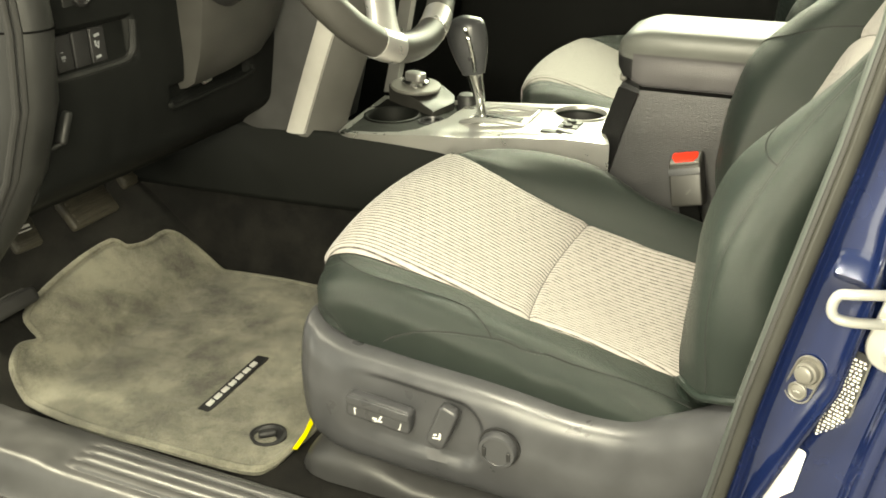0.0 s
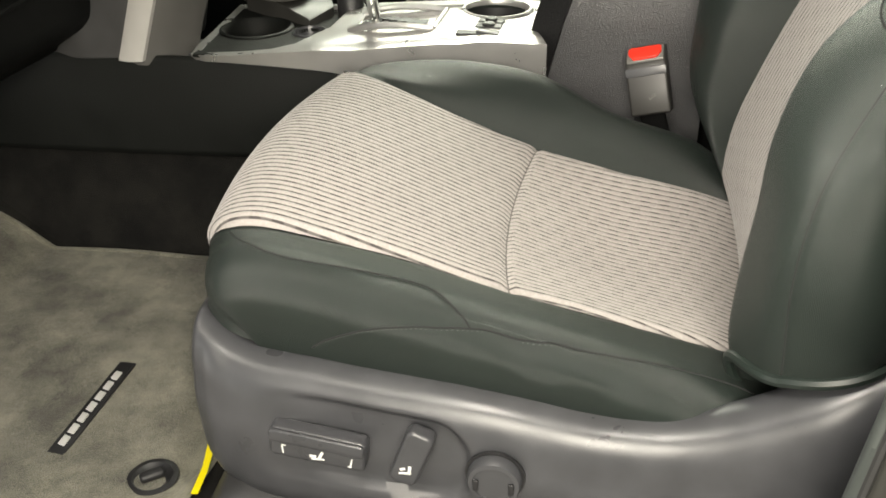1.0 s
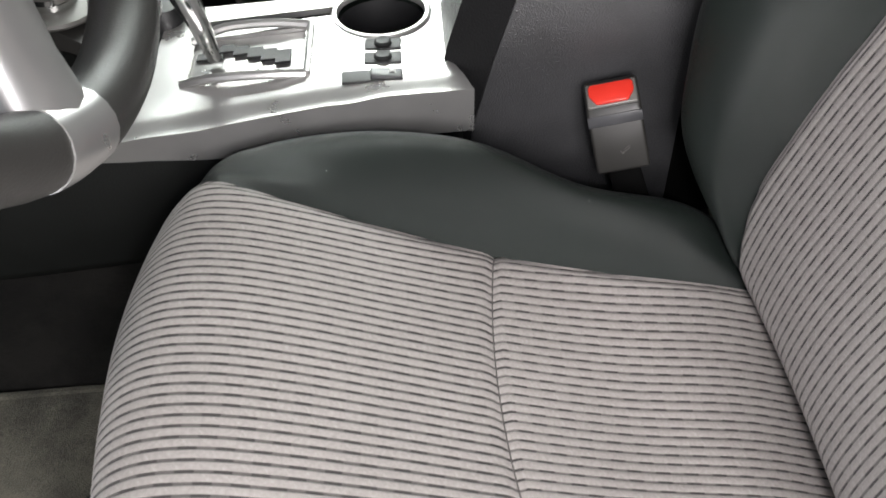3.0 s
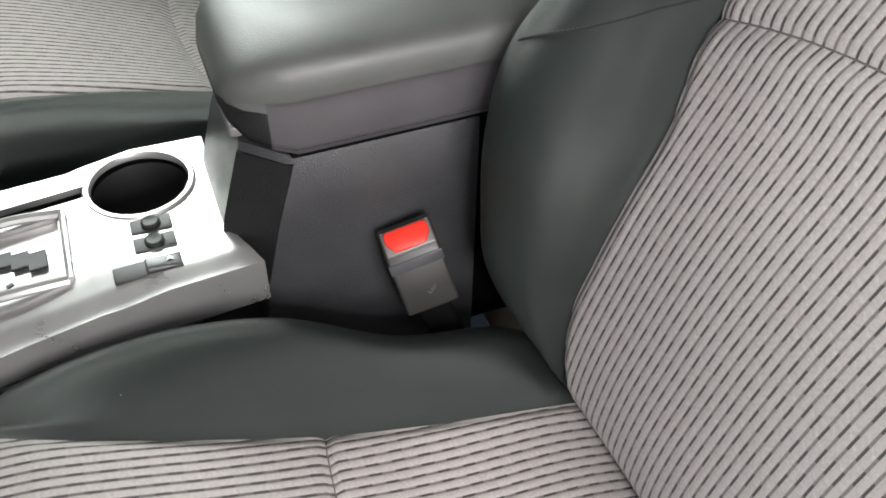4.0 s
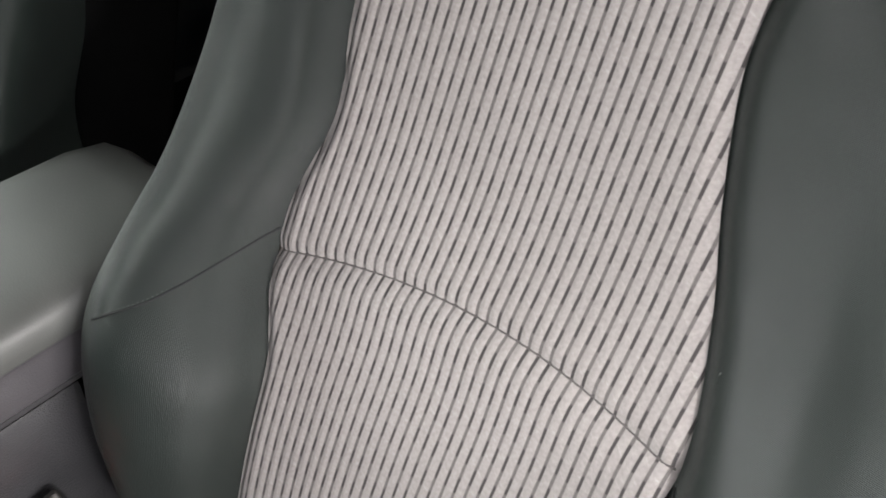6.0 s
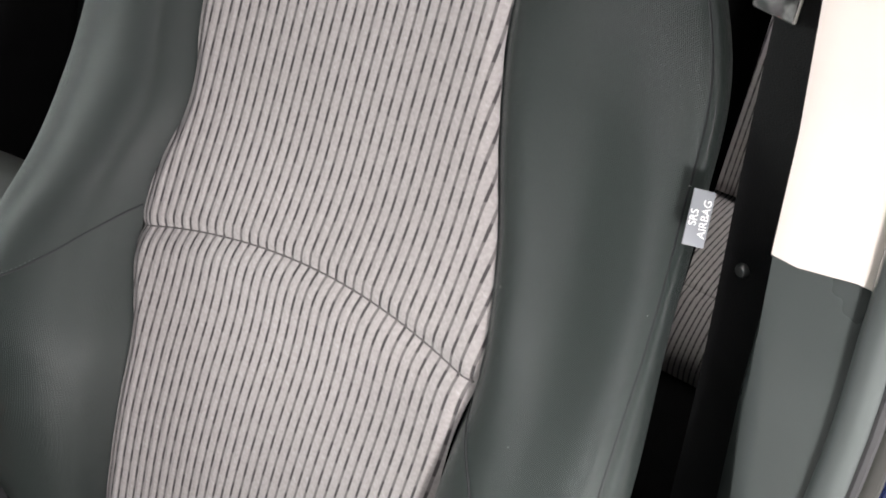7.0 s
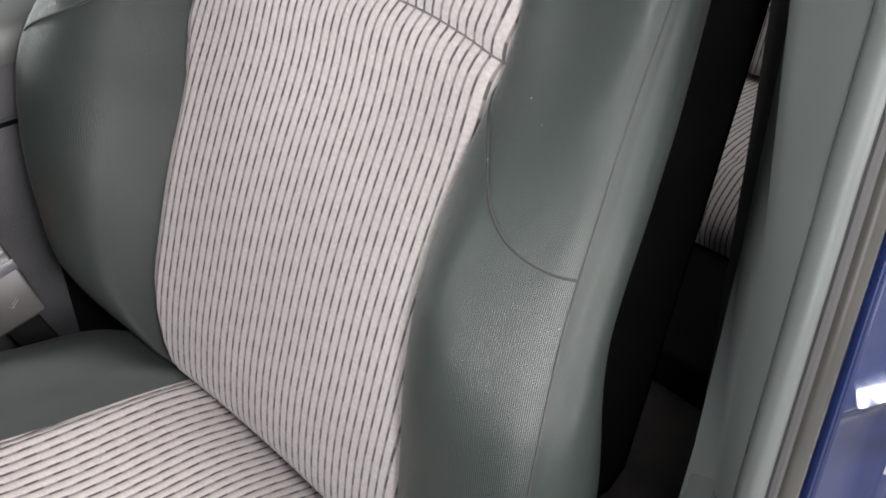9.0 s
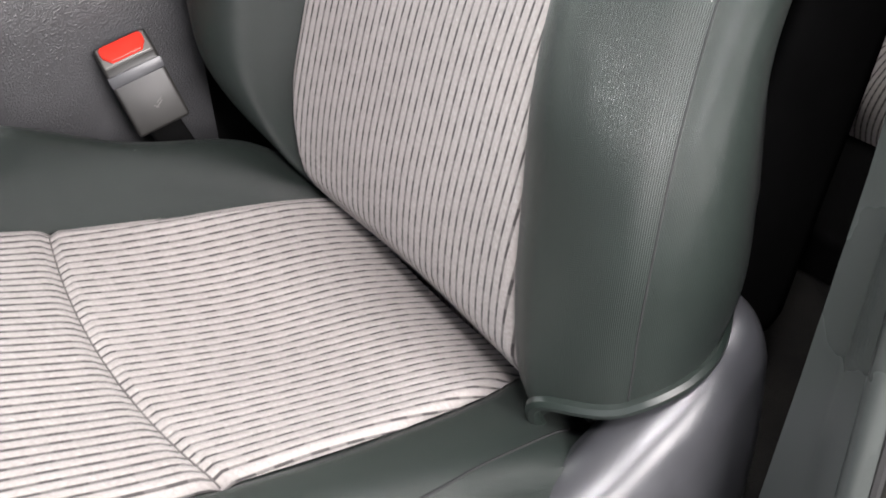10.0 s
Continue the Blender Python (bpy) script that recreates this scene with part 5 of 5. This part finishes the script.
pillar = thing("door_pillar", "grey and beige trimmed centre door pillar with blue paint outside", "door pillar", kind="structure")
part("lower_trim", loft([pillar_ring(z) for z in PZ]), TRIM, pillar, "dark grey plastic lower trim")
part("upper_trim", loft([pillar_ring(z, -0.003) for z in PZ2]), BEIGE, pillar, "pale beige upper trim")
part("trim_joint", loft([[Vector((v.x + 0.002, v.y - 0.001, v.z)) for v in pillar_ring(z)] for z in (1.230, 1.240)]), BLACK, pillar)
part("edge_trim", tube([Vector((xf(z) + 0.0105, trim_edge(z) + 0.0025 + 0.06 * smooth(1.15, 1.65, z), z)) for z in np.linspace(0.60, 1.78, 60)], 0.0078, 18), TRIM, pillar, "dark grey rolled outer edge of the trim")
seal = [Vector((xf(z) + 0.005, trim_edge(z) + 0.06 * smooth(1.15, 1.65, z), z)) for z in np.linspace(0.56, 1.78, 50)]
part("door_seal", tube([p + Vector((0.009, -0.0095, 0)) for p in seal], 0.0055, 14), SEALR, pillar, "grey rubber door seal")
part("seal_lip", tube([p + Vector((0.0035, -0.0055, 0)) for p in seal], 0.0028, 8), RUBBER, pillar)


def ridge_off(z):
    """How far behind the pillar's front edge the jamb's outer ridge runs."""
    return float(np.interp(z, [0.50, 0.70, 0.81, 0.87, 0.92, 1.00, 1.04, 1.30, 1.80], [0.020, 0.024, 0.034, 0.047, 0.058, 0.056, 0.049, 0.049, 0.054]))


def jamb(a, b):
    z = 0.50 + 1.28 * b
    x, r = xf(z), ridge_off(z)
    s = 0.03 * smooth(1.2, 1.7, z) + trim_edge(z) + 0.289
    pts = [(0.010, -0.292), (0.0185, -0.2985), (0.0225, -0.302), (0.0240, -0.3075), (0.0260, -0.3030), (0.5 * (0.026 + r), -0.304 - 0.18 * (r - 0.03)),
           (r - 0.004, -0.307 - 0.30 * (r - 0.03)), (r, -0.314 - 0.30 * (r - 0.03)), (r + 0.004, -0.3115 - 0.30 * (r - 0.03)), (r + 0.007, -0.297 - 0.30 * (r - 0.03)),
           (max(r + 0.009, 0.054), -0.304), (0.082, -0.317), (0.088, -0.321), (0.092, -0.331), (0.098, -0.337), (0.104, -0.335), (0.110, -0.341), (0.120, -0.351), (0.144, -0.359)]
    k = range(len(pts))
    top = len(pts) - 1
    xx, yy = keyed(k, [p[0] for p in pts])(top * a), keyed(k, [p[1] for p in pts])(top * a)
    face = smooth(4.0 / top, 4.6 / top, a) * smooth(7.6 / top, 7.0 / top, a)
    rib_ = 0.007 * math.exp(-((z - 1.004 - 0.1 * (xx - 0.03)) / 0.006) ** 4) - 0.0025 * smooth(0.998, 0.992, z)
    return (x + xx - 0.3 * rib_ * face, yy + s - rib_ * face, z), (a, z)


jb = part("painted_jamb", sheet(jamb, 120, 150), BLUE, pillar, "glossy blue painted jamb")
jm = jb.modifiers.new("thickness", "SOLIDIFY")
jm.thickness, jm.offset = 0.004, -1


def on_jamb(off, z, lean=0.0, turn=0.0, lift=0.0):
    """A pose on the jamb's facets: x across it, y up along it, z outward."""
    up = Vector((0.17, 0.0, 1.0)).normalized()
    out = Vector((-0.42 - lean, -0.9, 0.06)).normalized()
    side = up.cross(out).normalized()
    out = side.cross(up)
    best = min((abs(jamb(k / 200, (z - 0.50) / 1.28)[0][0] - xf(z) - off), k / 200) for k in range(201))[1]
    p = Vector(jamb(best, (z - 0.50) / 1.28)[0])
    m = Matrix((side, up, out)).transposed().to_4x4()
    return Matrix.Translation(p + out * lift) @ m @ pose(0, 0, 0, 0, 0, turn)


SWJ = on_jamb(0.0405, 0.918, turn=-6) @ Matrix.Scale(0.86, 4)
ring_ = []
for w, h, d in ((0.0245, 0.0460, 0.0), (0.0245, 0.0460, 0.0022), (0.0235, 0.0450, 0.0030), (0.0215, 0.0430, 0.0028), (0.0205, 0.0420, 0.0010), (0.0203, 0.0418, 0.0006)):
    ring_.append([SWJ @ Vector((x, y, d)) for x, y in rounded(w, h, w / 2 - 0.0003, 10)])
dsw = part("door_switch", loft(ring_), SHELLG, pillar, "grey oval door light switch")
bm = lathe([(0.0100, 0), (0.0100, 0.003), (0.0094, 0.006), (0.0078, 0.0066), (0.0074, 0.0100), (0.0060, 0.0112), (0.001, 0.0114)], (0, 0.008, 0.0004), n=32)
bm.transform(SWJ)
part("plunger", bm, SHELLG, dsw)
bm = lathe([(0.0082, 0), (0.0082, 0.0022), (0.0070, 0.0030), (0.0058, 0.0022), (0.0045, 0.0030), (0.001, 0.0034)], (0, -0.0125, 0.0004), n=24)
bm.transform(SWJ)
scr = part("screw", bm, SHELLG, dsw)
bm = rbox((0.006, 0.0012, 0.0010), (0, -0.0125, 0.0036), 0.0003, (0, 0, 25), 1)
bm.transform(SWJ)
part("screw_slot", bm, METAL, scr)

STM = Matrix.Translation((0.101, -0.332, 0.982)) @ on_jamb(0.08, 0.98, -0.25).to_3x3().normalized().to_4x4()
plate = prism(rounded(0.040, 0.082, 0.017), 0.005, (0, 0, 0), (0, 0, 0), 0.002)
plate.transform(STM)
striker = part("striker_plate", plate, ZINC, pillar, "bright zinc striker plate")
part("striker_loop", tube(spline([(0.098, -0.333, 1.0010), (0.080, -0.343, 1.0015), (0.064, -0.349, 1.0015), (0.0545, -0.350, 1.0000), (0.0515, -0.350, 0.9920), (0.0535, -0.350, 0.9845), (0.062, -0.349, 0.9815), (0.080, -0.343, 0.9805), (0.098, -0.333, 0.9800)], 60), 0.0036, 12), ZINC, striker)
for y in (-0.026, 0.027):
    screw = lathe([(0.0085, 0), (0.0085, 0.003), (0.0055, 0.0045), (0.003, 0.003), (0.001, 0.003)], (0, y, 0.005), n=20)
    screw.transform(STM)
    part("striker_screw", screw, ZINC, striker)



def label_sheet(off, z, w, h, turn, bars, name, text, back, print_):
    m = on_jamb(off, z, -0.12, turn, 0.0012)
    lab = prism(rounded(w, h, 0.003, 3), 0.0006, bevel=0)
    lab.transform(m)
    ob = part(name, lab, back, pillar, text, soft=False)
    rnd = random.Random(4)
    for k in range(bars):
        y = h * (0.44 - 0.88 * k / max(1, bars - 1))
        x = -w * 0.44
        while x < w * 0.36:
            ww = rnd.uniform(0.0008, 0.0026)
            bm = rbox((ww, h / bars * 0.50, 0.0003), (x + ww / 2, y, 0.0009), 0.00008, segments=1)
            bm.transform(m)
            part("print_bar", bm, print_, ob, soft=False)
            x += ww + rnd.uniform(0.0007, 0.0016)
    return ob


tyre = label_sheet(0.0680, 0.897, 0.0180, 0.108, 2.5, 32, "tyre_label", "dark tyre label with small white print bars", BLACK, LABEL)
bm = rbox((0.0014, 0.108, 0.0008), (0.0094, 0, 0.0005), 0.0003, segments=1)
bm.transform(on_jamb(0.0680, 0.897, -0.12, 2.5, 0.0012))
part("label_border", bm, SHELLG, tyre, soft=False)
label_sheet(0.0520, 0.836, 0.018, 0.058, 2.5, 0, "id_label", "plain white paper label", LABEL, BLACK)

# ---- seat belt on the pillar ----
belt = thing("seat_belt", "black webbing seat belt hanging beside the pillar", "seat belt")
bp = spline([(0.200, -0.210, 1.78), (0.160, -0.198, 1.45), (0.140, -0.2116, 1.28), (0.138, -0.2255, 1.09), (0.138, -0.2325, 0.93), (0.139, -0.2390, 0.78), (0.140, -0.244, 0.62)], 60)
secs = []
for i, p in enumerate(bp):
    tw = radians(70 + 4 * math.sin(i * 0.09))
    d = Vector((math.cos(tw), math.sin(tw), 0))
    nrm = Vector((-d.y, d.x, 0))
    c = Vector(p)
    secs.append([c + d * 0.023 + nrm * 0.0006, c + d * 0.023 - nrm * 0.0006, c - d * 0.023 - nrm * 0.0006, c - d * 0.023 + nrm * 0.0006])
part("webbing", loft(secs), BELT, belt)
part("stop_button", lathe([(0.0036, 0), (0.0036, 0.002), (0.0028, 0.0032), (0.001, 0.0034)], (0.132, -0.2120, 1.176), (90, 0, -110), n=24), METAL, belt, "small pale belt stop button")
tongue = part("tongue", rbox((0.024, 0.004, 0.034), (0.140, -0.190, 1.314), 0.0015, (0, 0, 70)), CHROME, belt, "bright metal belt tongue")

# ---- rear seat ----
rear = thing("rear_seat", "pale corded cloth rear bench seat with dark borders", "rear seat")


def bench(a, b):
    y = -0.28 + 1.25 * a
    pts = [(0.605, 0.640), (0.600, 0.662), (0.615, 0.684), (0.65, 0.700), (0.76, 0.705), (0.95, 0.69)]
    k = range(6)
    x, z = keyed(k, [p[0] for p in pts])(5 * b), keyed(k, [p[1] for p in pts])(5 * b)
    return (x + 0.03, y, z + rib(y) - 0.008 * math.exp(-((b - 0.58) / 0.02) ** 2)), (y, b * 0.6)


def bench_back(a, b):
    y = -0.28 + 1.25 * a
    z = 0.735 + 0.645 * b
    return (0.90 + 0.28 * (z - 0.70) - 0.02 * math.sin(math.pi * b) - rib(y), y, z), (y, z)


rs = part("bench_cushion", sheet(bench, 140, 60), CORD, rear)
rb = part("bench_back", sheet(bench_back, 140, 40), CORD, rear)
for o in (rs, rb):
    q = o.modifiers.new("thickness", "SOLIDIFY")
    q.thickness, q.offset = 0.03, -1
# cushion front and base painted near black for the shade below the bench
part("bench_front", rbox((0.03, 1.25, 0.13), (0.652, 0.345, 0.590), 0.012), VOID, rear, "bench cushion front in near black, its shade put into the colour")
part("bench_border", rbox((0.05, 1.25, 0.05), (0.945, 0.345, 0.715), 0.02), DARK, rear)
part("bench_base", rbox((0.56, 1.25, 0.085), (0.69, 0.345, 0.594), 0.01), VOID, rear, "near-black block for the deep shade under the bench")
